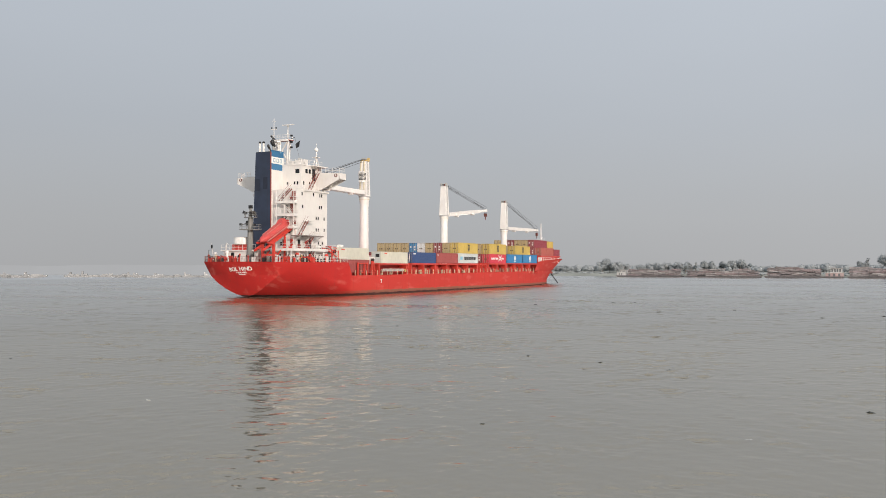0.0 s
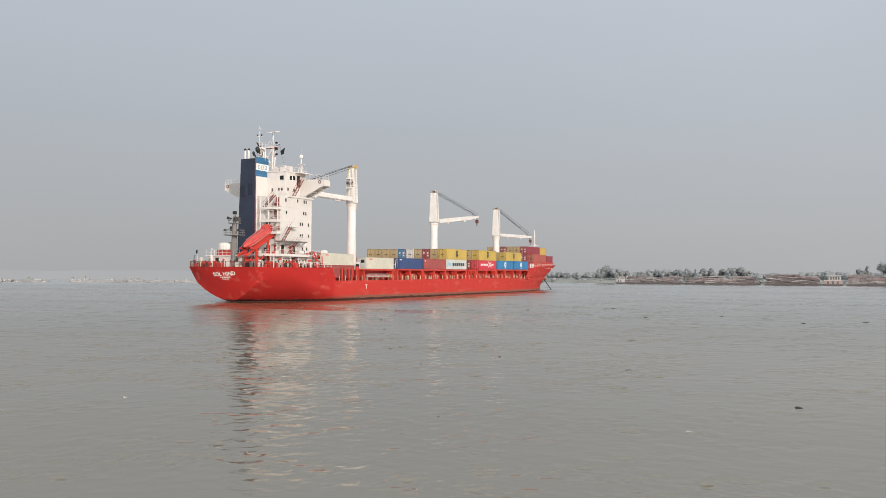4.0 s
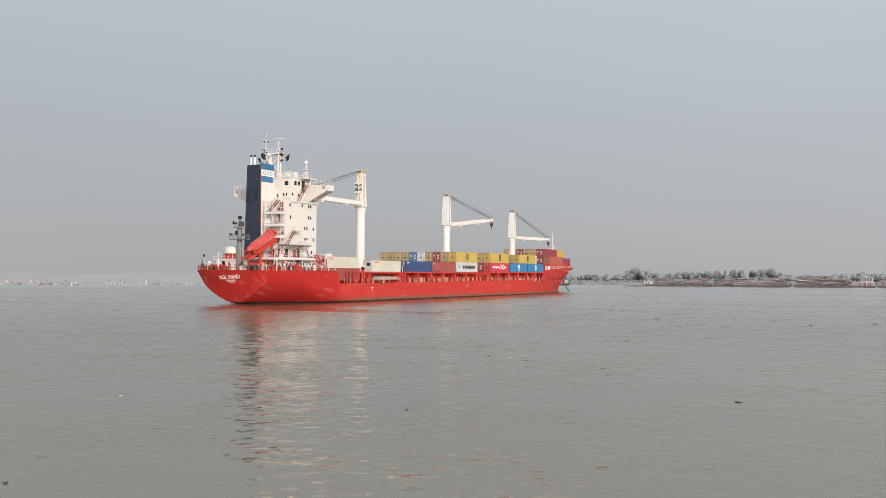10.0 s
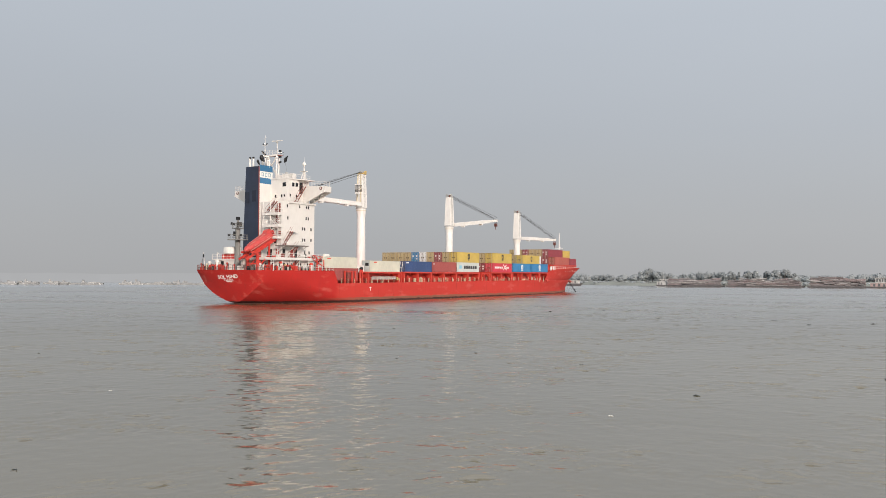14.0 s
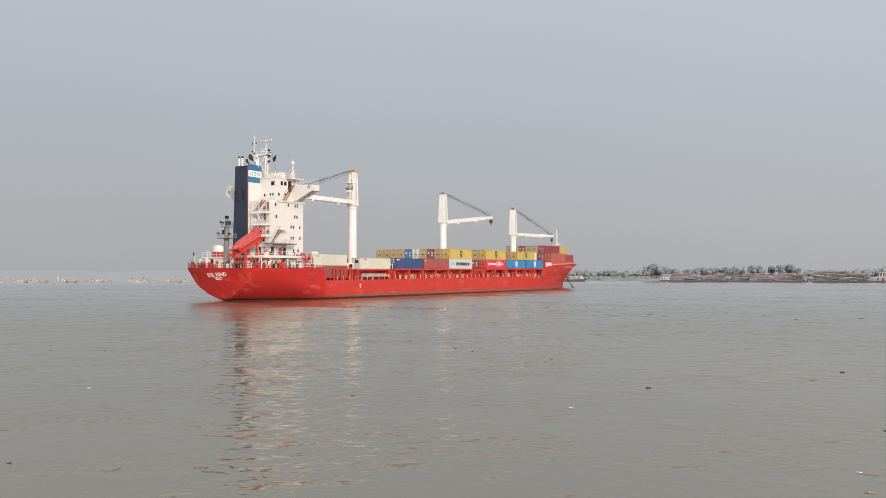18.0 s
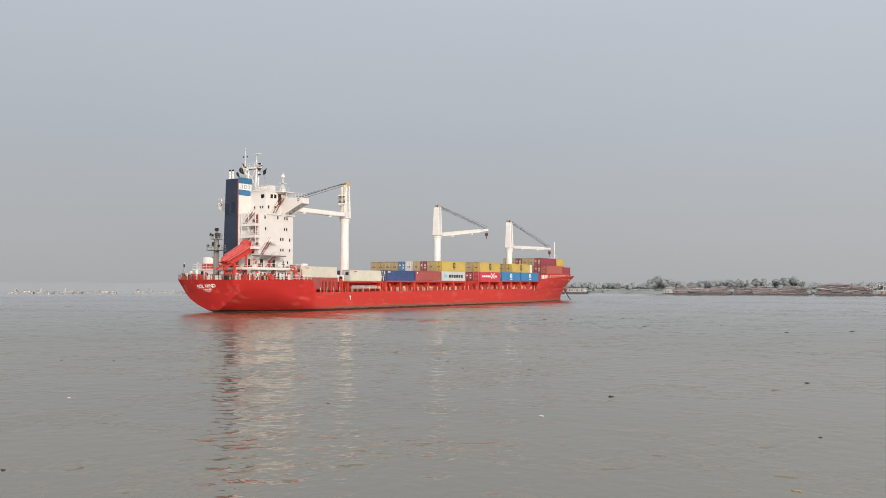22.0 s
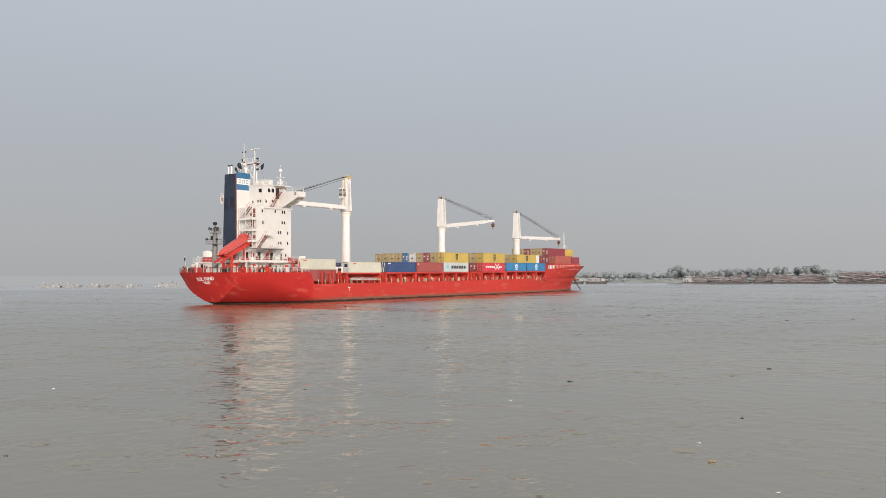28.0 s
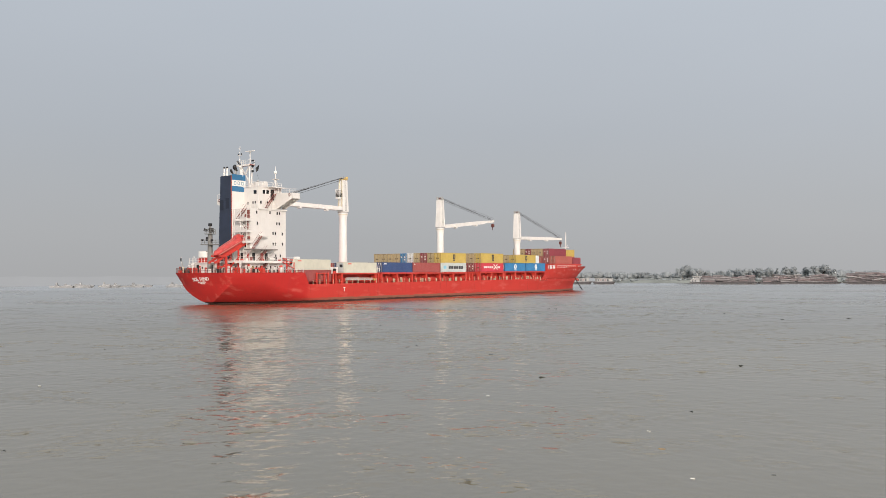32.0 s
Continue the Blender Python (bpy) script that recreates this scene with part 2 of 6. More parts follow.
def water_material():
    m = bpy.data.materials.new("muddy_river_water")
    m.use_nodes = True
    n, l = m.node_tree.nodes, m.node_tree.links
    b = n["Principled BSDF"]
    co = n.new("ShaderNodeTexCoord")
    heights = []
    for scale, stretch, turn, dist, detail in ((0.05, 1.6, 0.5, 0.12, 3.0), (0.7, 1.15, 0.6, 0.050, 2.0), (2.6, 1.3, 0.6, 0.007, 2.0)):
        mp, ns, mu = n.new("ShaderNodeMapping"), n.new("ShaderNodeTexNoise"), n.new("ShaderNodeMath")
        mp.inputs["Rotation"].default_value = (0, 0, turn)
        mp.inputs["Scale"].default_value = (1, stretch, 1)
        ns.inputs["Scale"].default_value, ns.inputs["Detail"].default_value, ns.inputs["Roughness"].default_value = scale, detail, 0.55
        mu.operation = "MULTIPLY"
        mu.inputs[1].default_value = dist
        l.new(co.outputs["Object"], mp.inputs[0])
        l.new(mp.outputs[0], ns.inputs["Vector"])
        l.new(ns.outputs["Fac"], mu.inputs[0])
        heights.append(mu.outputs[0])
    s = heights[0]
    for h in heights[1:]:
        ad = n.new("ShaderNodeMath")
        l.new(s, ad.inputs[0])
        l.new(h, ad.inputs[1])
        s = ad.outputs[0]
    bp = n.new("ShaderNodeBump")
    bp.inputs["Strength"].default_value, bp.inputs["Distance"].default_value = 1.0, 0.85
    # bump tilts by distance from a point near the camera, fitting reflections in view
    away = n.new("ShaderNodeVectorMath")
    away.operation = "DISTANCE"
    away.inputs[1].default_value = (64, -196, 0)
    l.new(co.outputs["Object"], away.inputs[0])
    both = None
    for near, slope in ((20.0, 0.009), (40.0, 0.017), (62.0, 0.018), (86.0, 0.010), (112.0, -0.024)):
        face, both = n.new("ShaderNodeMapRange"), n.new("ShaderNodeMath")
        face.inputs[1].default_value, face.inputs[2].default_value = near, near + 400
        face.inputs[3].default_value, face.inputs[4].default_value = 0.0, 400 * slope / 0.85
        l.new(away.outputs["Value"], face.inputs[0])
        l.new(s, both.inputs[0])
        l.new(face.outputs[0], both.inputs[1])
        s = both.outputs[0]
    l.new(both.outputs[0], bp.inputs["Height"])
    mud = n.new("ShaderNodeTexNoise")
    mud.inputs["Scale"].default_value, mud.inputs["Detail"].default_value = 0.02, 4.0
    l.new(co.outputs["Object"], mud.inputs["Vector"])
    cr = n.new("ShaderNodeValToRGB")
    cr.color_ramp.elements[0].position, cr.color_ramp.elements[0].color = 0.3, (0.130, 0.109, 0.062, 1)
    cr.color_ramp.elements[1].position, cr.color_ramp.elements[1].color = 0.7, (0.172, 0.145, 0.086, 1)
    l.new(mud.outputs["Fac"], cr.inputs[0])
    # silt in the water scatters evenly; the surface above it only mirrors
    body, gloss, fres, join = n.new("ShaderNodeBsdfDiffuse"), n.new("ShaderNodeBsdfGlossy"), n.new("ShaderNodeFresnel"), n.new("ShaderNodeMixShader")
    up = n.new("ShaderNodeCombineXYZ")
    up.inputs[2].default_value = 1.0
    fres.inputs["IOR"].default_value = 2.5
    gloss.distribution = "BECKMANN"
    gloss.inputs["Color"].default_value = (1.0, 0.99, 0.98, 1)
    l.new(cr.outputs[0], body.inputs["Color"])
    l.new(up.outputs[0], body.inputs["Normal"])
    l.new(bp.outputs[0], gloss.inputs["Normal"])
    l.new(bp.outputs[0], fres.inputs["Normal"])
    l.new(fres.outputs[0], join.inputs[0])
    l.new(body.outputs[0], join.inputs[1])
    l.new(gloss.outputs[0], join.inputs[2])
    l.new(join.outputs[0], n["Material Output"].inputs["Surface"])
    # rougher away from the same point, easing far off, to fit the camera's view
    far, ruff, scale = n.new("ShaderNodeVectorMath"), n.new("ShaderNodeValToRGB"), n.new("ShaderNodeMath")
    far.operation = "DISTANCE"
    far.inputs[1].default_value = (64, -196, 0)
    l.new(co.outputs["Object"], far.inputs[0])
    scale.operation = "DIVIDE"
    scale.inputs[1].default_value = 400.0
    l.new(far.outputs["Value"], scale.inputs[0])
    l.new(scale.outputs[0], ruff.inputs[0])
    set_stops(ruff.color_ramp, [(p, (v, v, v)) for p, v in ((0.06, 0.13), (0.15, 0.15), (0.20, 0.17), (0.27, 0.22), (0.35, 0.28), (0.6, 0.34), (0.85, 0.33), (1.0, 0.30))])
    # slicks: long smooth streaks that the breeze leaves untouched
    lay, slick, edge, calm = n.new("ShaderNodeMapping"), n.new("ShaderNodeTexNoise"), n.new("ShaderNodeMapRange"), n.new("ShaderNodeMath")
    lay.inputs["Rotation"].default_value = (0, 0, radians(-33))
    lay.inputs["Scale"].default_value = (0.3, 1, 1)
    slick.inputs["Scale"].default_value, slick.inputs["Detail"].default_value = 0.055, 3.0
    edge.inputs[1].default_value, edge.inputs[2].default_value = 0.54, 0.64
    edge.inputs[3].default_value, edge.inputs[4].default_value = 1.0, 0.48
    calm.operation = "MULTIPLY"
    l.new(co.outputs["Object"], lay.inputs[0])
    l.new(lay.outputs[0], slick.inputs["Vector"])
    l.new(slick.outputs["Fac"], edge.inputs[0])
    l.new(ruff.outputs[0], calm.inputs[0])
    l.new(edge.outputs[0], calm.inputs[1])
    l.new(calm.outputs[0], gloss.inputs["Roughness"])
    n.remove(b)
    return m


HULL = hull_paint()
RED = paint("deck_red_paint", (0.55, 0.045, 0.03), rough=0.5, dirt=0.35, streak=2, grain=2)
DECK = paint("deck_brown_paint", (0.27, 0.06, 0.045), rough=0.7, dirt=0.3)
WHITE = paint("white_ship_paint", (0.705, 0.675, 0.642), rough=0.45, vary=0.04, dirt=0.13, dirt_colour=(0.45, 0.27, 0.17), streak=3, grain=1.5)
CRANE_WHITE = paint("white_crane_paint", (0.765, 0.74, 0.71), rough=0.4, vary=0.05, dirt=0.18, dirt_colour=(0.50, 0.36, 0.26), streak=3, grain=1.2)
NAVY = paint("navy_funnel_paint", (0.020, 0.029, 0.055), rough=0.5, vary=0.2, bump=0.01)
BLUE = paint("blue_band_paint", (0.035, 0.15, 0.29), rough=0.45)
BLACK = paint("black_paint", (0.012, 0.012, 0.013), rough=0.5)
GREY = paint("grey_ship_paint", (0.36, 0.36, 0.35), rough=0.5, dirt=0.25)
GLASS = paint("dark_window_glass", (0.012, 0.014, 0.017), rough=0.08, vary=0.02, bump=0)
ROPE = paint("steel_wire", (0.07, 0.065, 0.06), rough=0.6, metal=0.5)
YELLOW_PAINT = paint("yellow_safety_paint", (0.50, 0.35, 0.13), rough=0.5, dirt=0.5, grain=1.5)
LIFEBOAT = paint("orange_red_lifeboat_shell", (0.50, 0.055, 0.050), rough=0.5, vary=0.16, scale=1.5, dirt=0.35, dirt_colour=(0.7, 0.3, 0.22))
LETTER = paint("white_lettering_paint", (0.78, 0.76, 0.72), rough=0.5, vary=0.05)
WATER = water_material()


# ---- mesh tools ----
class Shape:
    """Vertices and faces of one mesh, gathered piece by piece."""

    def __init__(self):
        self.v, self.f = [], []

    def add(self, verts, faces):
        k = len(self.v)
        self.v += [tuple(p) for p in verts]
        self.f += [tuple(i + k for i in f) for f in faces]
        return self

    def box(self, x0, x1, y0, y1, z0, z1):
        return self.hexa([(x0, y0, z0), (x1, y0, z0), (x1, y1, z0), (x0, y1, z0), (x0, y0, z1), (x1, y0, z1), (x1, y1, z1), (x0, y1, z1)])

    def hexa(self, p):
        return self.add(p, [(3, 2, 1, 0), (4, 5, 6, 7), (0, 1, 5, 4), (1, 2, 6, 5), (2, 3, 7, 6), (3, 0, 4, 7)])

    def tube(self, p0, p1, r0, r1=None, seg=8, caps=True):
        r1 = r0 if r1 is None else r1
        p0, p1 = Vector(p0), Vector(p1)
        d = (p1 - p0).normalized()
        s = d.cross((0, 0, 1) if abs(d.z) < 0.9 else (1, 0, 0)).normalized()
        u = s.cross(d)
        ring = [(math.cos(2 * math.pi * i / seg), math.sin(2 * math.pi * i / seg)) for i in range(seg)]
        vs = [p + (s * c + u * q) * r for p, r in ((p0, r0), (p1, r1)) for c, q in ring]
        fs = [(i, seg + i, seg + (i + 1) % seg, (i + 1) % seg) for i in range(seg)]
        if caps:
            fs += [tuple(range(seg)), tuple(reversed(range(seg, 2 * seg)))]
        return self.add(vs, fs)

    def bar(self, p0, p1, w, h=None):
        """A beam of rectangular section between two points."""
        h = w if h is None else h
        p0, p1 = Vector(p0), Vector(p1)
        d = (p1 - p0).normalized()
        s = d.cross((0, 0, 1) if abs(d.z) < 0.95 else (0, 1, 0)).normalized() * w / 2
        u = s.cross(d).normalized() * h / 2
        return self.hexa([p0 - s - u, p0 + s - u, p1 + s - u, p1 - s - u, p0 - s + u, p0 + s + u, p1 + s + u, p1 - s + u])

    def ball(self, c, r, seg=10, rings=6, squash=(1, 1, 1)):
        vs, fs = [], []
        for i in range(rings + 1):
            a = math.pi * i / rings
            for j in range(seg):
                b = 2 * math.pi * j / seg
                vs.append((c[0] + r * squash[0] * math.sin(a) * math.cos(b), c[1] + r * squash[1] * math.sin(a) * math.sin(b), c[2] + r * squash[2] * math.cos(a)))
        for i in range(rings):
            for j in range(seg):
                fs.append((i * seg + j, (i + 1) * seg + j, (i + 1) * seg + (j + 1) % seg, i * seg + (j + 1) % seg))
        return self.add(vs, fs)

    def grid(self, rows, flip=False):
        n = len(rows[0])
        fs = []
        for i in range(len(rows) - 1):
            for j in range(n - 1):
                q = (i * n + j, i * n + j + 1, (i + 1) * n + j + 1, (i + 1) * n + j)
                fs.append(q[::-1] if flip else q)
        return self.add([p for r in rows for p in r], fs)

    def prism(self, outline, z0, z1):
        n = len(outline)
        vs = [(x, y, z0) for x, y in outline] + [(x, y, z1) for x, y in outline]
        return self.add(vs, [tuple(reversed(range(n))), tuple(range(n, 2 * n))] + [(i, (i + 1) % n, n + (i + 1) % n, n + i) for i in range(n)])

    def weld(self):
        """Join points that lie on one another."""
        seen, where, vs = {}, [], []
        for p in self.v:
            key = tuple(round(c, 3) for c in p)
            if key not in seen:
                seen[key] = len(vs)
                vs.append(p)
            where.append(seen[key])
        self.v, fs = vs, []
        for f in self.f:
            g = [where[i] for i in f]
            g = [k for i, k in enumerate(g) if k != g[i - 1]]
            if len(g) > 2:
                fs.append(tuple(g))
        self.f = fs
        return self

    def mesh(self, name, material, smooth=False, crease=35):
        me = bpy.data.meshes.new(name)
        me.from_pydata(self.v, [], self.f)
        me.materials.append(material)
        me.validate()
        if smooth:
            me.polygons.foreach_set("use_smooth", [True] * len(me.polygons))
            me.set_sharp_from_angle(angle=radians(crease))
        me.update()
        return me


def part(name, shape, material, parent, label="", smooth=False):
    ob = new(name, shape.mesh(name, material, smooth) if isinstance(shape, Shape) else shape)
    ob.parent = parent
    if label:
        ob["label"] = label
    return ob


def thing(name, label, category, place=None, group="", kind=""):
    ob = new(name)
    ob.empty_display_size = 0.5
    if place is not None:
        ob.matrix_world = place
    return tagged(ob, label, category, group, kind)


def letters(name, text, size, material, parent, m, depth=0.02):
    """Flat lettering as a mesh of its own, reading along the pose's x axis."""
    cu = bpy.data.curves.new(name, "FONT")
    cu.body, cu.size, cu.align_x, cu.align_y, cu.extrude = text, size, "CENTER", "CENTER", depth
    cu.offset = 0.022 * size
    tmp = bpy.data.objects.new(name + "_curve", cu)
    scene.collection.objects.link(tmp)
    me = bpy.data.meshes.new_from_object(tmp.evaluated_get(bpy.context.evaluated_depsgraph_get()))
    bpy.data.objects.remove(tmp)
    me.materials.clear()
    me.materials.append(material)
    ob = new(name, me)
    ob.parent, ob.matrix_local = parent, m
    return ob


# ---- water ----
WATER_Z = -0.25
SLOPE, LEAN = 0.0155, 3.0            # steepness of one train of wavelets; how far crests lean, in heights
CURRENT = (0.647, 0.4245)            # drift of the surface, metres a second


def water_sheet():
    """One sheet to the horizon in polar rings; the stretch before the ship carries real wavelets."""
    cx, cy = 134.0, -141.0
    rng = np.random.default_rng(3)
    fine = np.radians(np.linspace(-12, 76, 560))
    turn = np.concatenate([fine, np.radians(np.linspace(76, 348, 53))[1:-1]])      # from +y towards -x
    radii = np.concatenate([[3.0, 8.0], np.geomspace(22, 400, 1750), np.geomspace(402, 520, 30), [560, 700, 900, 1200, 1700, 2400, 3300, 4400]])
    t, r = np.meshgrid(turn, radii)
    x, y = -np.sin(t) * r, np.cos(t) * r
    step = 0.0018 * r
    mask = np.clip((np.degrees(t) + 12) / 4, 0, 1) * np.clip((76 - np.degrees(t)) / 4, 0, 1) * np.clip((r - 18) / 6, 0, 1) * np.clip((395 - r) / 130, 0, 1)
    # patches, some metres across, in which the wavelets stand higher or lie down
    patch = np.zeros_like(x)
    for wave in np.geomspace(2.4, 30, 20):
        head, k = rng.uniform(0, 6.28), 2 * math.pi / wave
        patch += np.sin(k * (math.cos(head) * x + math.sin(head) * y) + rng.uniform(0, 6.28))
    patch = 0.34 + 1.7 * (0.5 + 0.5 * np.tanh(1.3 * patch / math.sqrt(10))) ** 2
    z = np.zeros_like(x)
    for wave in np.geomspace(0.3, 8, 100):
        head = radians(34) + rng.normal(0, 1.05)
        k = 2 * math.pi / wave
        slope = SLOPE * min(1.0, (wave / 0.45) ** 0.6) * min(1.0, (1.2 / wave) ** 1.2)
        ph = k * (-math.sin(head) * x + math.cos(head) * y) + rng.uniform(0, 6.28)
        z += np.clip(wave / (3.2 * step) - 0.6, 0, 1) * slope / k * np.sin(ph)
    gust = 0.85 + 0.25 * np.sin(x * 0.045 + 1.3 * np.sin(y * 0.031)) * np.cos(y * 0.038 + 0.7)
    z *= mask * gust * patch * (0.95 + 0.07 * np.clip((r - 30) / 45, 0, 1) + 0.3 * np.clip((r - 60) / 70, 0, 1))
    # crests lean to the south-east, so that those faces are short and steep and the backs long
    x, y = x + math.sin(radians(33)) * LEAN * z, y - math.cos(radians(33)) * LEAN * z
    m, n = r.shape
    verts = np.concatenate([np.stack([x + cx - 60, y + cy - 60, z], -1).reshape(-1, 3), [[cx - 60, cy - 60, 0]]])
    i, j = np.meshgrid(np.arange(m - 1), np.arange(n), indexing="ij")
    q = np.stack([i * n + j, (i + 1) * n + j, (i + 1) * n + (j + 1) % n, i * n + (j + 1) % n], -1).reshape(-1, 4)[:, ::-1]
    hub = np.stack([np.full(n, m * n), np.arange(n), (np.arange(n) + 1) % n], -1)[:, ::-1]
    me = bpy.data.meshes.new("water")
    me.vertices.add(len(verts))
    me.vertices.foreach_set("co", verts.astype(np.float32).ravel())
    me.loops.add(q.size + hub.size)
    me.loops.foreach_set("vertex_index", np.concatenate([q.ravel(), hub.ravel()]).astype(np.int32))
    me.polygons.add(len(q) + len(hub))
    me.polygons.foreach_set("loop_start", np.concatenate([np.arange(len(q)) * 4, q.size + np.arange(len(hub)) * 3]).astype(np.int32))
    me.polygons.foreach_set("use_smooth", np.ones(len(q) + len(hub), dtype=bool))
    me.materials.append(WATER)
    me.update(calc_edges=True)
    if me.polygons[0].normal.z < 0:
        me.flip_normals()
    ob = new("water", me)
    ob.matrix_world = pose(60, 60, WATER_Z)
    return tagged(ob, "calm grey-brown river water with small ripples", "water", kind="structure")


water = water_sheet()

# ---- the ship ----
ship = thing("container_ship", "red-hulled container ship at anchor with three white deck cranes", "ship", pose(0, 0, 0))
B = 12.3                           # half beam
BOW_LOW = [(12.3, 112), (12.0, 122), (11.2, 132), (10, 141), (8.4, 149), (6.8, 155), (5.2, 160), (3.8, 164), (2.5, 167.8), (1.4, 170.6), (0.6, 172.5), (0, 173.7)]
BOW_TOP = [(12.3, 118), (12.35, 130), (12.3, 140), (11.7, 150), (11.0, 157.5), (10, 163), (8.6, 167.5), (7, 171), (5, 174.4), (3.2, 176.5), (1.6, 177.8), (0, 178.3)]


def sheer(y):
    return 3.88 + 0.0055 * max(0.0, y - 24)


def stern_line(z):
    """The starboard outline of the stern at height z, from the centre line forward.
    Up to 4.06 m a V-shaped transom with a sharp edge; above it the counter rakes aft to the rail."""
    zz = min(max(z + 0.25, 0.0), 4.31) / 4.31
    k = min(max((z - 4.06) / 2.54, 0.0), 1.0)
    up = min(max((z + 0.25) / 6.85, 0.0), 1.0)
    xk = max(0.12, 8.45 * zz ** 0.65) - 0.15 * k
    yt, bow = 3.9 - 2.65 * zz - 1.35 * k, 1.95 * zz - 0.65 * k
    line = [(xk * i / 4, yt + bow * (xk * i / 4 / 8.45) ** 2) for i in range(5)]
    yk = line[-1][1]
    xs, ys = max(0.12, 8.3 * (1 - (1 - up) ** 2)), 3.9 - 2.7 * up
    for j in range(1, 11):
        s, w = (j / 10) ** 1.4, min(1.0, j / 4)
        f = 1 - (1 - s) ** 1.9
        x0, y0 = xk + (xs - xk) * w, yk + (ys - yk) * w
        line.append((x0 + (B - x0) * f, y0 + (B - x0) * 1.9 / 0.9 * s))
    return line


def bow_line(z):
    k = min(max((z - 1.0) / 7.7, 0.0), 1.1) ** 1.3
    return [(a[0] + (b[0] - a[0]) * k, a[1] + (b[1] - a[1]) * k) for a, b in zip(BOW_LOW, BOW_TOP)]


def outline(z):
    return stern_line(z) + [(B, y) for y in (32, 42, 52, 62, 72, 82, 92, 102)] + bow_line(z)


def both_sides(rows):
    """Full rows from a starboard half: port bow, round the stern, to the starboard bow."""
    return [[(-x, y, z) for x, y, z in reversed(r)] + list(r)[1:] for r in rows]


def build_hull():
    s = Shape()
    rows = []
    for z in (-1.5, -0.4, -0.25, -0.12, 0.0, 0.16, 0.35, 0.7, 1.05, 1.4, 1.75, 2.1, 2.45, 2.8, 3.15, 3.5, 3.75):
        rows.append([(x, y, z) for x, y in outline(z)])
    rows.append([(x, y, sheer(y)) for x, y in outline(3.88)])
    s.grid(both_sides(rows))
    # raised poop side with its sloping fore end
    rows = []
    for z in (3.88, 4.06, 4.3, 4.7, 5.2, 5.7, 6.2, 6.6):
        rows.append([(x, y, z) for x, y in stern_line(z)] + [(B, 17, z), (B, 21.4 + 1.4 * (6.6 - z) / 2.72, z)])
    s.grid(both_sides(rows))
    # forecastle side with its sloping after end and rising bulwark
    rows = []
    for k in (0, 0.2, 0.4, 0.6, 0.8, 1.0):
        row = []
        for i, y in enumerate((129.3, 131.0)):
            row.append((B, y + k * (3.4 - 1.0 * i), sheer(y) + k * (7.5 - sheer(y)) * (1 if i else 0.93)))
        zt = lambda y: 7.6 + 1.1 * min(1, max(0, (y - 134) / 26)) ** 0.8
        for (x, y) in bow_line(sheer(140) + k * (8.7 - sheer(140)))[2:]:
            row.append((x, y, sheer(y) + k * (zt(y) - sheer(y))))
        rows.append(row)
    s.grid([[(x, y, z) for x, y, z in r] for r in rows])
    s.grid([[(-x, y, z) for x, y, z in r] for r in rows], flip=True)
    return s


hull = part("hull", build_hull().weld().mesh("hull", HULL, True, 26), HULL, ship, "red painted steel hull with a rusty brown waterline", smooth=True)


def deck_plate(outline_half, z):
    pts = [(x, y) for x, y in outline_half] + [(-x, y) for x, y in reversed(outline_half) if x > 0.01]
    return Shape().prism(pts, z - 0.06, z)


part("main_deck", deck_plate([(12.2, 20), (12.2, 120), (11.9, 134)], 3.86), DECK, ship)
part("poop_deck", deck_plate([(x * 0.992, y + 0.05) for x, y in stern_line(6.5)] + [(12.2, 21.5)], 6.5), DECK, ship)
part("poop_bulkhead", Shape().box(-12.2, 12.2, 21.2, 21.4, 3.86, 6.44), RED, ship)
part("forecastle_deck", deck_plate([(12.1, 133.2)] + [(max(0, x * 0.985), y - 0.1) for x, y in bow_line(7.3)[2:]], 7.25), DECK, ship)
part("forecastle_bulkhead", Shape().box(-12.1, 12.1, 132.9, 133.1, 3.9, 7.19), RED, ship)


def name_on_stern():
    """White lettering bent round the counter: each sign stands on the plating."""
    def at(x, z, text, size, nm):
        line = stern_line(z)
        for (xa, ya), (xb, yb) in zip(line, line[1:]):
            if xa <= abs(x) <= xb:
                y = ya + (yb - ya) * (abs(x) - xa) / (xb - xa)
                turn = math.degrees(math.atan2(yb - ya, xb - xa)) * (1 if x > 0 else -1)
                break
        return letters(nm, text, size, LETTER, hull, pose(x, y - 0.07, z, 90 + (28 if z > 4.06 else 14), 0, turn))
    return at


put_sign = name_on_stern()
for ch, x in zip("SOL HIND", (-2.45, -1.62, -0.88, 0, 0.20, 0.83, 1.45, 2.28)):
    if ch != " ":
        put_sign(x * 0.99 + 1.15, 5.16 + 0.05 * x, ch, 1.15, "name_letter")
for i, ch in enumerate("PANAMA"):
    put_sign(0.15 + i * 0.42, 4.46 + 0.022 * i, ch, 0.47, "port_letter")
part("number_bar", Shape().box(0.45, 1.95, 1.12, 1.4, 4.12, 4.26), LETTER, hull)
letters("tug_mark", "T", 1.25, LETTER, hull, pose(B + 0.03, 34.6, 2.5, 90, 0, 90))

# ---- containers ----
L40, WID = 12.19, 2.39


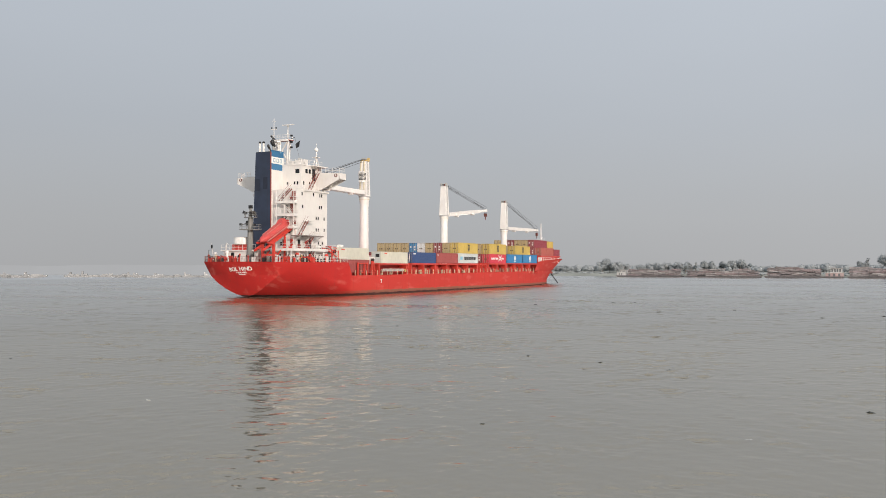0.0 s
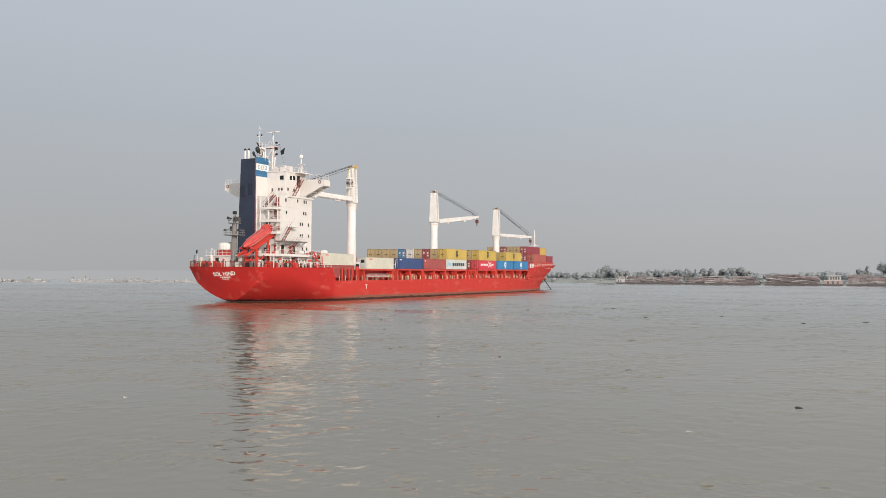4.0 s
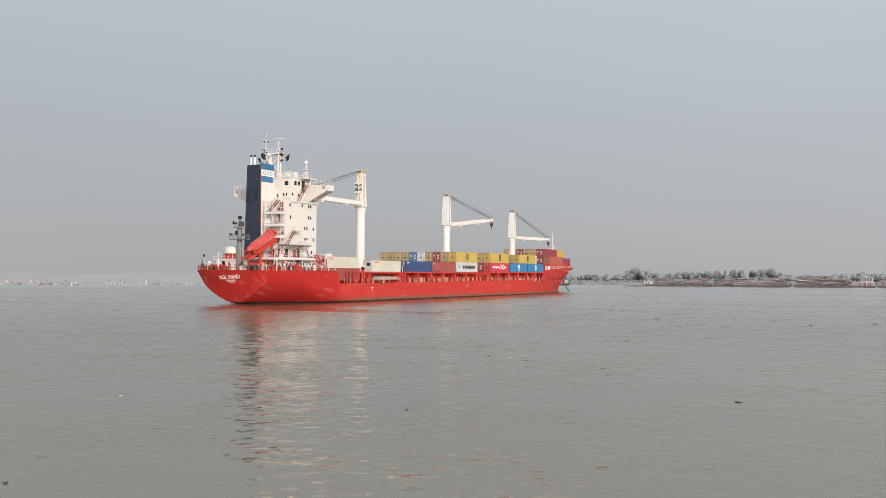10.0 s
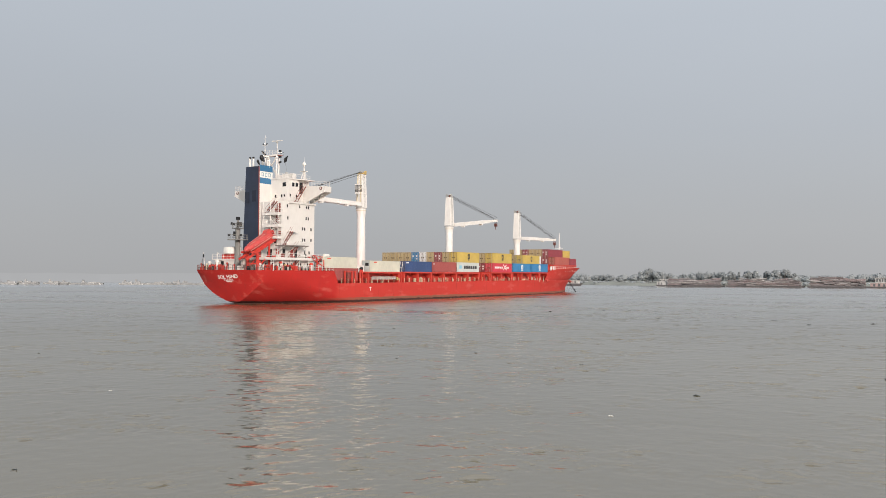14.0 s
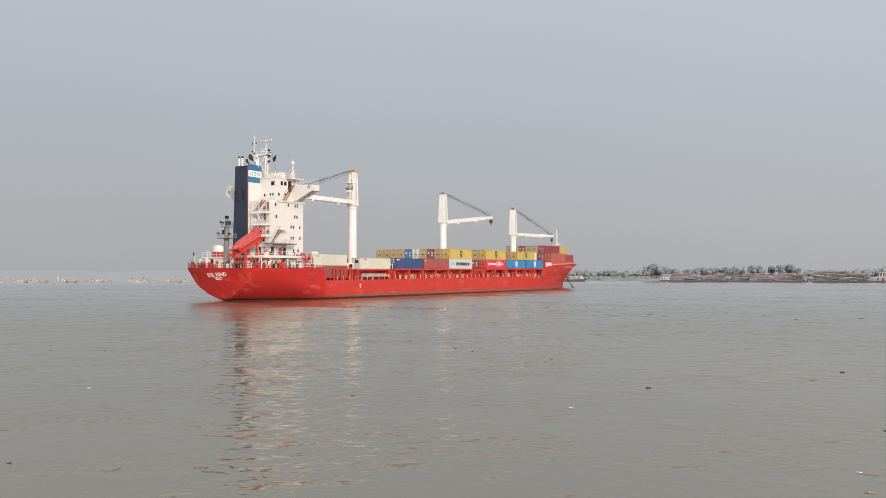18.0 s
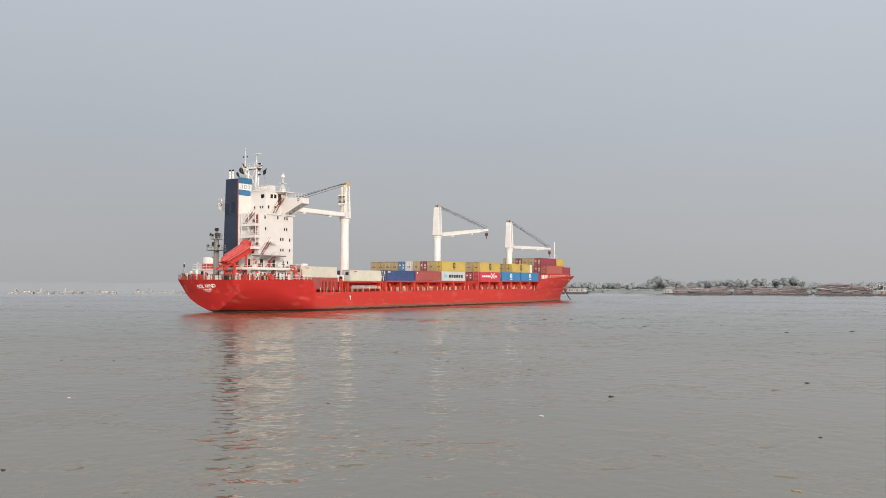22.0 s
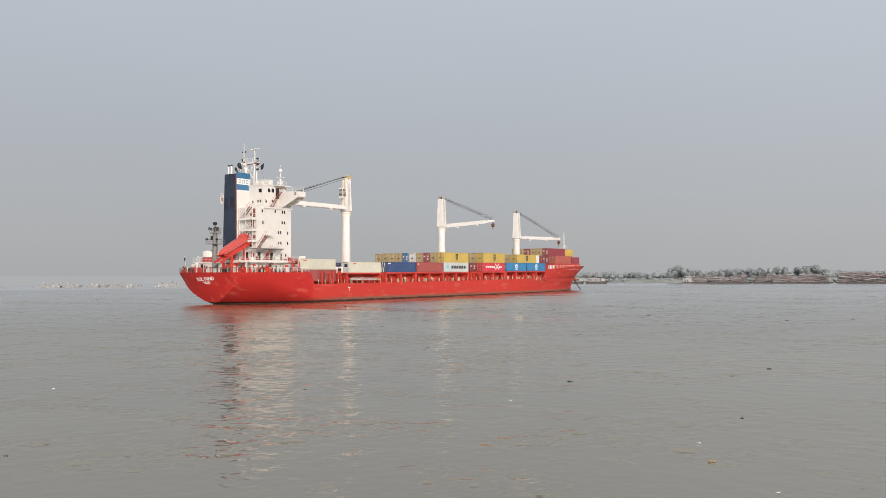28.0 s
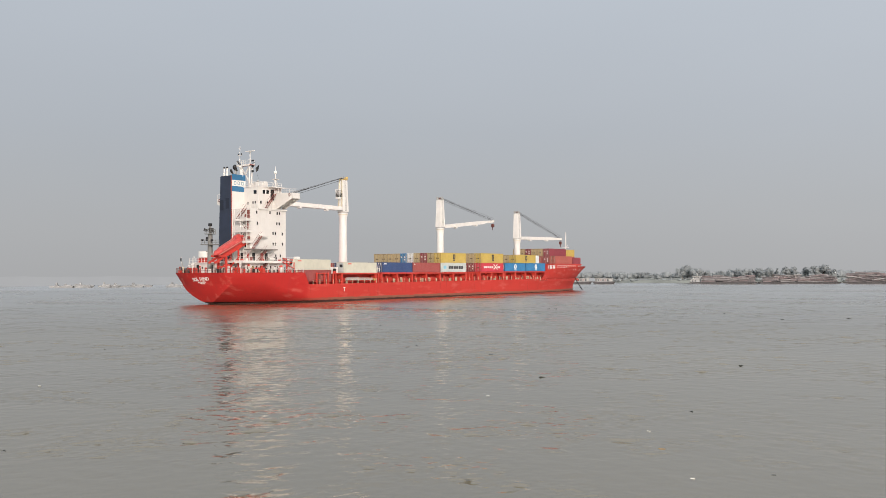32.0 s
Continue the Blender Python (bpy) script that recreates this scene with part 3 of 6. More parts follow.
def corrugated(h, length=L40, depth=0.032):
    """The shell of a box: ribbed long sides and roof, plain fore end."""
    s = Shape()
    n = int(length / 0.36)
    for side in (-1, 1):
        top, low = [], []
        for i in range(n):
            y0 = 0.12 + (length - 0.24) * i / n
            st = (length - 0.24) / n
            for f, d in ((0, 0), (0.36, 0), (0.5, depth), (0.86, depth)):
                x = side * (WID / 2 - 0.02 - d)
                low.append((x, y0 + f * st, 0.14))
                top.append((x, y0 + f * st, h - 0.1))
        low.append((side * (WID / 2 - 0.02), length - 0.12, 0.14))
        top.append((side * (WID / 2 - 0.02), length - 0.12, h - 0.1))
        s.grid([low, top], flip=side < 0)
    s.box(-WID / 2 + 0.05, WID / 2 - 0.05, 0.05, length - 0.05, h - 0.09, h - 0.02)
    s.box(-WID / 2 + 0.05, WID / 2 - 0.05, 0.05, length - 0.05, 0.1, 0.16)
    s.box(-WID / 2 + 0.05, WID / 2 - 0.05, length - 0.08, length - 0.03, 0.12, h - 0.1)
    return s


def box_frame(h, length=L40):
    s = Shape()
    for x in (-WID / 2, WID / 2 - 0.15):
        for y in (0, length - 0.16):
            s.box(x, x + 0.15, y, y + 0.16, 0, h)
        s.box(x + (0.06 if x > 0 else 0), x + (0.15 if x > 0 else 0.09), 0.16, length - 0.16, 0, 0.15)
        s.box(x + (0.06 if x > 0 else 0), x + (0.15 if x > 0 else 0.09), 0.16, length - 0.16, h - 0.11, h - 0.005)
    for y in (0, length - 0.12):
        s.box(-WID / 2 + 0.15, WID / 2 - 0.15, y, y + 0.12, 0, 0.14)
        s.box(-WID / 2 + 0.15, WID / 2 - 0.15, y, y + 0.12, h - 0.12, h)
    return s


COLOURS = {
    "yellow": (0.49, 0.355, 0.085), "tan": (0.42, 0.325, 0.17), "cream": (0.56, 0.54, 0.45), "white": (0.68, 0.70, 0.70), "navy": (0.033, 0.065, 0.175),
    "blue": (0.03, 0.17, 0.36), "brown": (0.32, 0.07, 0.065), "maroon": (0.24, 0.04, 0.055), "red": (0.50, 0.035, 0.06), "rust": (0.37, 0.095, 0.075), "grey": (0.50, 0.53, 0.52),
}
CONT_PAINT = {k: paint(k + "_container_paint", c, rough=0.5, vary=0.1, scale=0.5, dirt=0.3, dirt_colour=(c[0] * 0.5 + 0.05, c[1] * 0.5 + 0.03, c[2] * 0.5 + 0.02), streak=2.5, grain=2.2, random_tint=0.08) for k, c in COLOURS.items()}
ROD = paint("galvanised_lock_rod", (0.40, 0.37, 0.30), rough=0.55, metal=0.1)
SHARED = {}
RUBBER = paint("dark_door_seal", (0.11, 0.08, 0.05), rough=0.8)

PLACARD = paint("white_door_placard", (0.66, 0.62, 0.60), rough=0.6)


def gasket(h):
    """The dark seal round and between the two doors."""
    s = Shape().box(-0.04, 0.04, 0.028, 0.085, 0.14, h - 0.12)
    for x in (-WID / 2 + 0.13, WID / 2 - 0.22):
        s.box(x, x + 0.09, 0.028, 0.085, 0.14, h - 0.12)
    s.box(-WID / 2 + 0.15, WID / 2 - 0.15, 0.03, 0.084, 0.12, 0.19)
    return s.box(-WID / 2 + 0.15, WID / 2 - 0.15, 0.03, 0.084, h - 0.2, h - 0.12)


WORDS = {"yellow": "yellow", "tan": "ochre-tan", "cream": "cream-white", "white": "white", "navy": "dark blue", "blue": "bright blue", "brown": "brown-red", "maroon": "maroon", "red": "red", "rust": "rust-red", "grey": "pale grey"}


def container(colour, x, y, z, h=2.59, mark="", where="stacked on deck", reefer=False, length=L40):
    """One box; x is its middle, y its after end (doors), z its underside. Alike boxes share their meshes."""
    key = (colour, h, reefer, length)
    if key not in SHARED:
        m = CONT_PAINT[colour]
        d = Shape().box(0.02, WID / 2 - 0.16, 0.03, 0.08, 0.16, h - 0.14)
        for i in range(4):
            zz = 0.4 + i * (h - 0.6) / 4
            d.box(0.10, WID / 2 - 0.24, 0.005, 0.03, zz, zz + 0.22)
        rods = [Shape().tube((xx, -0.02, 0.12), (xx, -0.02, h - 0.1), 0.03, seg=6) for xx in (0.28, 0.86)]
        SHARED[key] = [("shell", corrugated(h, length, 0.006 if reefer else 0.032).mesh("shell", m)), ("frame", box_frame(h, length).mesh("frame", m)), ("door", d.mesh("door", m)), *[("lock_rod", r.mesh("lock_rod", ROD)) for r in rods], ("gasket", gasket(h).mesh("gasket", RUBBER))]
        if reefer:
            SHARED[key].append(("machine", Shape().box(-WID / 2 + 0.2, WID / 2 - 0.2, -0.03, 0.07, 0.2, h - 0.2).mesh("machine", CONT_PAINT["grey"])))
            SHARED[key].append(("fan_grille", Shape().box(-0.1, 0.85, -0.06, -0.03, h - 1.25, h - 0.55).mesh("fan_grille", BLACK)))
    top = thing("shipping_container", f"{WORDS[colour]} ribbed steel {'long' if length > 10 else 'short'} container {where}", "container", pose(x, y, z), "containers on the ship")
    meshes = SHARED[key]
    for nm, me in meshes:
        if nm == "door" and not reefer:
            leaf = part(nm, me, None, top)
            flip = part(nm, me, None, top)
            flip.matrix_local = Matrix.Diagonal((-1, 1, 1, 1))
        elif nm == "lock_rod" and not reefer:
            part(nm, me, None, leaf)
            part(nm, me, None, flip)
        elif nm not in ("door", "lock_rod") and not (nm == "gasket" and reefer):
            part(nm, me, None, top)
    if not reefer:
        for xx, zz in ((-0.62, 0.62), (0.55, 0.62), (0.55, 0.36)) if colour in ("maroon", "navy", "blue", "brown") else ((-0.3, 0.45), (0.3, 0.45)):
            if colour in ("maroon", "blue"):
                part("placard", Shape().box(xx - 0.2, xx + 0.2, -0.012, 0.012, h * zz - 0.2, h * zz + 0.2), PLACARD, top)
            elif colour not in ("navy", "brown"):
                part("lock_box", Shape().box(xx - 0.16, xx + 0.16, -0.06, 0.01, h * zz - 0.16, h * zz + 0.16), RUBBER, top)
    if mark:
        SIGNS[mark](top, h)
    return top


def sign_bars(colour, spans, name="marking"):
    """Bars and blocks of a shipping line's marking on the starboard side: spans of (y0, y1, z0, z1) as fractions."""
    def make(top, h):
        for y0, y1, z0, z1 in spans:
            part(name, Shape().box(WID / 2 - 0.01, WID / 2 + 0.012, L40 * y0, L40 * y1, h * z0, h * z1), colour, top)
    return make


INK = paint("dark_marking_ink", (0.035, 0.035, 0.04), rough=0.6)
SKY_INK = paint("pale_blue_marking", (0.22, 0.48, 0.62), rough=0.6)
WHITE_INK = paint("white_marking", (0.75, 0.74, 0.72), rough=0.6)
RED_INK = paint("red_marking", (0.6, 0.08, 0.05), rough=0.6)
SIGNS = {}
SIGNS["grey"] = lambda top, h: (sign_bars(SKY_INK, [(0.10, 0.21, 0.34, 0.68)])(top, h), sign_bars(INK, [(0.30 + 0.1 * i, 0.378 + 0.1 * i, 0.34, 0.66) for i in range(6)])(top, h))
SIGNS["yellow"] = lambda top, h: (sign_bars(INK, [(0.472, 0.562, 0.36, 0.86), (0.478, 0.556, 0.22, 0.31)])(top, h), part("marking", Shape().box(WID / 2 + 0.012, WID / 2 + 0.02, L40 * 0.505, L40 * 0.527, h * 0.47, h * 0.75), CONT_PAINT["yellow"], top))
SIGNS["red"] = lambda top, h: (sign_bars(WHITE_INK, [(0.12 + 0.085 * i, 0.185 + 0.085 * i, 0.40, 0.62) for i in range(5)] + [(0.72 + 0.07 * i, 0.775 + 0.07 * i, 0.40, 0.62) for i in range(2)])(top, h), part("marking", Shape().bar((WID / 2, L40 * 0.55, h * 0.25), (WID / 2, L40 * 0.72, h * 0.85), 0.03, 0.3), WHITE_INK, top), part("marking", Shape().bar((WID / 2, L40 * 0.55, h * 0.85), (WID / 2, L40 * 0.72, h * 0.25), 0.03, 0.3), WHITE_INK, top))
SIGNS["blue"] = lambda top, h: (part("marking", Shape().tube((WID / 2 - 0.02, L40 * 0.5, h * 0.57), (WID / 2 + 0.012, L40 * 0.5, h * 0.57), 0.74, seg=22), WHITE_INK, top), sign_bars(WHITE_INK, [(0.44, 0.56, 0.13, 0.21)])(top, h), part("marking", Shape().box(WID / 2 + 0.012, WID / 2 + 0.02, L40 * 0.5 - 0.28, L40 * 0.5 + 0.28, h * 0.57 - 0.07, h * 0.57 + 0.07), CONT_PAINT["blue"], top), part("marking", Shape().box(WID / 2 + 0.012, WID / 2 + 0.021, L40 * 0.5 - 0.07, L40 * 0.5 + 0.07, h * 0.57 - 0.5, h * 0.57 + 0.45), CONT_PAINT["blue"], top))
SIGNS["cream"] = sign_bars(RED_INK, [(0.12, 0.22, 0.80, 0.88)])
SIGNS["cream2"] = sign_bars(RED_INK, [(0.13, 0.23, 0.80, 0.90)])
SIGNS["navy"] = sign_bars(WHITE_INK, [(0.04, 0.13, 0.80, 0.90)])
SIGNS["brown"] = sign_bars(WHITE_INK, [(0.05, 0.08, 0.72, 0.88)])


def column(i):
    """The middle of row i across the ship, 0 outermost to starboard."""
    return 12.2 - WID / 2 - i * 2.48


def bay(y, z, row, h=2.59, start=0, mark=None):
    for i, c in enumerate(row):
        if c:
            container(c, column(start + i), y, z, h, mark if i == 0 and mark else "")


random.seed(4)
container("brown", 10.2, 18.9, 4.5, 2.72, where="under a refrigerated one")
container("cream", 10.2, 18.6, 7.24, 2.44, "cream", where="with a cooling machine", reefer=True)
container("cream", column(0), 34.5, 6.5, 2.59, "cream2", where="with a cooling machine", reefer=True)
bay(49.0, 6.6, ["navy", "navy", "brown", "tan", "maroon", "tan", "navy", "rust", "tan", "brown"], mark="navy")
bay(61.45, 6.65, ["brown", "tan", "maroon", "navy", "brown", "tan", "rust", "tan", "navy", "maroon"], mark="brown")
bay(73.95, 6.7, ["grey", "maroon", "tan", "navy", "tan", "brown", "rust", "blue", "tan", "maroon"], mark="grey")
bay(73.95, 9.29, ["yellow", "tan", "maroon", "tan", "white", "blue", "tan", "tan", "tan", "tan"], h=2.8, mark="yellow")
bay(94.0, 6.8, ["red", "maroon", "maroon", "navy", "tan", "brown", "maroon", "tan", "rust", "brown"], mark="red")
bay(94.0, 9.39, ["yellow", "tan", "tan", "tan", "maroon", "tan", "tan", "brown", "tan", "tan"], h=2.9, mark="yellow")
bay(107.1, 6.9, ["blue", "maroon", "navy", "tan", "brown", "rust", "maroon", "tan", "navy", "brown"], mark="blue")
bay(119.75, 6.95, ["blue", "brown", "maroon", "tan", "navy", "rust", "tan", "brown", "maroon", "tan"], mark="blue")
bay(113.5, 9.54, ["yellow", "tan", "tan", "maroon", "tan", "tan", "maroon", "tan", "tan", "tan"], mark="yellow")

# hatch covers under the bays, coamings and the posts that carry the outer rows
for y0, y1, z in ((33.6, 47.2, 6.5), (48.6, 86.6, 6.6), (93.4, 106.7, 6.78), (106.9, 132.4, 6.88)):
    part("hatch_coaming", Shape().box(-9.9, 9.9, y0 + 0.3, y1 - 0.3, 3.86, z - 0.35), RED, ship)
    part("hatch_cover", Shape().box(-12.25, 12.25, y0, y1, z - 0.36, z - 0.004), RED, ship)


def cargo_post(y, z1, side=1):
    s = Shape().box(side * 11.55, side * 12.05, y - 0.28, y + 0.28, 3.86, z1)
    s.hexa([(side * 10.0, y - 0.15, z1 - 0.5), (side * 11.6, y - 0.15, z1 - 1.5), (side * 11.6, y + 0.15, z1 - 1.5), (side * 10.0, y + 0.15, z1 - 0.5),
            (side * 10.0, y - 0.15, z1), (side * 11.6, y - 0.15, z1), (side * 11.6, y + 0.15, z1), (side * 10.0, y + 0.15, z1)])
    return s


POST_Y = [34.2, 46.6] + [48.9 + 6.25 * i for i in range(7)] + [93.7, 100.0, 106.4] + [107.3 + 6.25 * i for i in range(5)]
for y in POST_Y:
    z = 6.14 if y < 48 else (6.24 if y < 90 else (6.42 if y < 106.8 else 6.52))
    for side in (1, -1):
        part("cargo_post", cargo_post(y, z, side), RED, ship)


# ---- deck cranes ----
CREAM_RAIL = paint("cream_rail_paint", (0.62, 0.55, 0.40), rough=0.5)
HOOK = paint("greasy_brown_hook_paint", (0.14, 0.045, 0.035), rough=0.6, dirt=0.4)


def deck_crane(y, collar, top, jib_tip, x=-0.3, ahead=1, cab=True):
    """A cylindrical pedestal with a slewing column, jib, hoist wires, cab and hook block."""
    c = Shape()
    seg = 20
    prof = [(3.86, 1.2), (collar - 2.6, 1.02), (collar - 1.6, 1.06), (collar - 0.5, 1.25), (collar, 1.25)]
    for (z0, r0), (z1, r1) in zip(prof, prof[1:]):
        c.tube((x, y, z0), (x, y, z1), r0, r1, seg, caps=False)
    ped = part("crane", c, CRANE_WHITE, ship, "white deck crane with a cylindrical pedestal and wire ropes", smooth=True)
    part("slewing_ring", Shape().tube((x, y, collar - 0.05), (x, y, collar + 0.18), 1.42, 1.42, 24), GREY, ped)
    u = Shape()
    w0, w1, d0, d1 = 1.05, 0.75, 1.08, 0.85
    zt = top - 0.9
    u.hexa([(x - w0, y - d0, collar + 0.18), (x + w0, y - d0, collar + 0.18), (x + w0, y + d0, collar + 0.18), (x - w0, y + d0, collar + 0.18),
            (x - w1, y - d1, zt), (x + w1, y - d1, zt), (x + w1, y + d1, zt), (x - w1, y + d1, zt)])
    part("column", u, CRANE_WHITE, ped)
    for s in (-1, 1):
        part("head_cheek", Shape().hexa([(x + s * 0.75 - 0.09, y - 0.7, zt), (x + s * 0.75 + 0.09, y - 0.7, zt), (x + s * 0.75 + 0.09, y + 0.9, zt), (x + s * 0.75 - 0.09, y + 0.9, zt),
                 (x + s * 0.75 - 0.09, y - 0.5 * ahead - 0.2, top), (x + s * 0.75 + 0.09, y - 0.5 * ahead - 0.2, top), (x + s * 0.75 + 0.09, y - 0.5 * ahead + 0.5, top), (x + s * 0.75 - 0.09, y - 0.5 * ahead + 0.5, top)]), (YELLOW_PAINT if ahead < 0 else GREY), ped)
    part("head_bar", Shape().box(x - 0.64, x + 0.64, y - 0.6, y - 0.4, zt, zt + 0.3), (YELLOW_PAINT if ahead < 0 else GREY), ped)
    for s in (-0.4, 0.0, 0.4):
        part("sheave", Shape().tube((x + s - 0.08, y + 0.3 * ahead, zt + 0.45), (x + s + 0.08, y + 0.3 * ahead, zt + 0.45), 0.42, seg=14), GREY, ped)
    for s, k in ((-0.5, 0.05), (0.45, 0.1)):
        part("head_fitting", Shape().box(x + s - 0.13, x + s + 0.13, y - 0.75 * ahead - 0.15, y - 0.75 * ahead + 0.15, zt + k, zt + k + 0.5), HOOK if s > 0 else GREY, ped)
    part("collar_ring", Shape().tube((x, y, collar - 0.6), (x, y, collar - 0.5), 1.33, seg=20), CREAM_RAIL, ped)
    ty, tz = jib_tip
    foot = collar + (1.0 if ahead < 0 else 0.45)
    for s in (-1, 1):
        j = Shape()
        f = Vector((x + s * 0.95, y + 1.35 * ahead, foot))
        t = Vector((x + s * 0.5, ty, tz))
        j.bar(f, f + (t - f) * 0.12, 0.34, 0.95)
        j.bar(f + (t - f) * 0.12, f + (t - f) * 0.8, 0.34, 1.02)
        j.bar(f + (t - f) * 0.8, t, 0.3, 0.7)
        part("jib_beam", j, CRANE_WHITE, ped)
    for k in (0.1, 0.3, 0.5, 0.7, 0.92):
        yy, zz = y + 1.35 * ahead + (ty - y - 1.35 * ahead) * k, foot + (tz - foot) * k
        part("jib_brace", Shape().box(x - 0.85, x + 0.85, yy - 0.16, yy + 0.16, zz - 0.3, zz + 0.3), CRANE_WHITE, ped)
    for k in (0.22, 0.62):
        yy, zz = y + 1.35 * ahead + (ty - y - 1.35 * ahead) * k, foot + (tz - foot) * k
        part("jib_lamp_box", Shape().box(x - 0.2, x + 0.9, yy - 0.35, yy + 0.35, zz - 0.95, zz - 0.45), CRANE_WHITE, ped)
    for s in (-0.6, -0.2, 0.2, 0.6):
        part("wire_rope", Shape().tube((x + s, y + 0.3 * ahead, top - 0.35), (x + s * 1.1, ty - 0.5 * ahead, tz + 0.35 + abs(s)), 0.036, seg=5), ROPE, ped)
    part("wire_rope", Shape().tube((x, y + 0.7 * ahead, top - 1.0), (x, ty - 1.2 * ahead, tz + 0.3), 0.045, seg=5), ROPE, ped)
    for s in (-0.3, 0.3):
        part("tip_sheave", Shape().tube((x + s - 0.1, ty, tz), (x + s + 0.1, ty, tz), 0.5, seg=12), GREY, ped)
    hb = Shape().box(x - 0.35, x + 0.35, ty - 0.45, ty + 0.45, tz - 1.9, tz - 0.9)
    hb.tube((x, ty, tz - 1.9), (x, ty, tz - 2.9), 0.16, 0.1, 8)
    hb.tube((x - 0.2, ty, tz - 0.9), (x - 0.2, ty, tz - 0.3), 0.05, seg=5)
    hb.tube((x + 0.2, ty, tz - 0.9), (x + 0.2, ty, tz - 0.3), 0.05, seg=5)
    part("hook_block", hb, HOOK, ped)
    lad = Shape()
    for s in (-0.22, 0.22):
        lad.bar((x + 1.1, y + s, collar + 0.4), (x + 0.82, y + s, zt), 0.05)
    k = 0.6
    while k < zt - collar:
        f = k / (zt - collar)
        lad.bar((x + 1.1 - 0.28 * f, y - 0.22, collar + k), (x + 1.1 - 0.28 * f, y + 0.22, collar + k), 0.04)
        k += 0.6
    part("ladder", lad, GREY, ped)
    if cab:
        yc = y + 1.0 * ahead
        part("crane_cab", Shape().hexa([(x + 0.3, yc + ahead * 1.1 - 0.5, collar + 3.4), (x + 1.6, yc + ahead * 1.1 - 0.5, collar + 3.4), (x + 1.6, yc + ahead * 1.1 + 1.0 * ahead + 0.0, collar + 3.4), (x + 0.3, yc + ahead * 2.1, collar + 3.4),
                                             (x + 0.3, yc + ahead * 1.1 - 0.5, collar + 5.9), (x + 1.6, yc + ahead * 1.1 - 0.5, collar + 5.9), (x + 1.6, yc + ahead * 2.2, collar + 5.9), (x + 0.3, yc + ahead * 2.2, collar + 5.9)]), CRANE_WHITE, ped)
        # louvred side and end of the machinery cab
        for k in range(6):
            part("louvre", Shape().box(x + 1.6, x + 1.64, yc + ahead * 1.5 - 0.55, yc + ahead * 1.5 + 0.55, collar + 3.9 + k * 0.3, collar + 4.06 + k * 0.3), ROPE, ped)
            part("louvre", Shape().box(x + 0.4, x + 1.5, yc + ahead * 2.2 - 0.04, yc + ahead * 2.2 + 0.04, collar + 3.9 + k * 0.3, collar + 4.06 + k * 0.3), ROPE, ped)
        # pale rails standing proud of the column
        for s in (-0.55, 0.55):
            part("column_rail", Shape().bar((x + s, y - d0 - 0.05, collar + 0.6), (x + s * 0.8, y - d1 - 0.08, zt), 0.2), CREAM_RAIL, ped)
    return ped


deck_crane(47.6, 22.4, 31.9, (22.3, 23.6), ahead=-1)
deck_crane(90.4, 20.1, 29.5, (119.3, 23.4), cab=False)
deck_crane(134.5, 18.0, 27.7, (165.0, 18.9), cab=False)
part("foremast", Shape().tube((0, 168.5, 7.25), (0, 168.5, 21.5), 0.32, 0.16, 8).box(-1.4, 1.4, 168.2, 168.8, 15.8, 16.0).tube((0, 168.5, 16), (0, 170, 16.6), 0.1), CRANE_WHITE, ship)

# boxes over the forecastle, on a raised hatch
part("hatch_coaming", Shape().box(-8.6, 8.9, 144.0, 163.2, 7.24, 9.2), RED, ship)
part("hatch_cover", Shape().box(-9.2, 9.25, 143.6, 163.4, 9.2, 9.55), RED, ship)
for i, c in enumerate(["rust", "maroon", "brown", "tan", "navy", "tan", "brown"]):
    container(c, 7.9 - i * 2.475, 144.3, 9.554, 2.65, where="on the forward hatch")
container("maroon", 7.9, 156.8, 9.554, 2.3, where="on the forward hatch", length=6.06)
container("brown", 5.42, 156.8, 9.554, 2.65, where="on the forward hatch", length=6.06)
container("brown", 2.95, 156.8, 9.554, 2.65, where="on the forward hatch", length=6.06)
for i, c in enumerate(["maroon", "tan", "tan", "maroon", "tan", "tan"]):
    container(c, 5.42 - i * 2.475, 144.3, 12.21, 2.65, where="on the forward upper tier")
container("yellow", 5.42, 156.8, 12.21, 2.5, where="on the forward upper tier", length=6.06)
container("white", column(1), 126.0, 9.545, 2.59, where="on the second tier", length=6.06)

# ---- superstructure ----
STAIR_RED = paint("worn_red_stair_paint", (0.24, 0.075, 0.06), rough=0.6, dirt=0.3)
DARK_RAIL = paint("dull_dark_rail_paint", (0.16, 0.09, 0.08), rough=0.6, random_tint=0.5)
STANCHION = paint("cream_stanchion_paint", (0.56, 0.47, 0.33), rough=0.6)


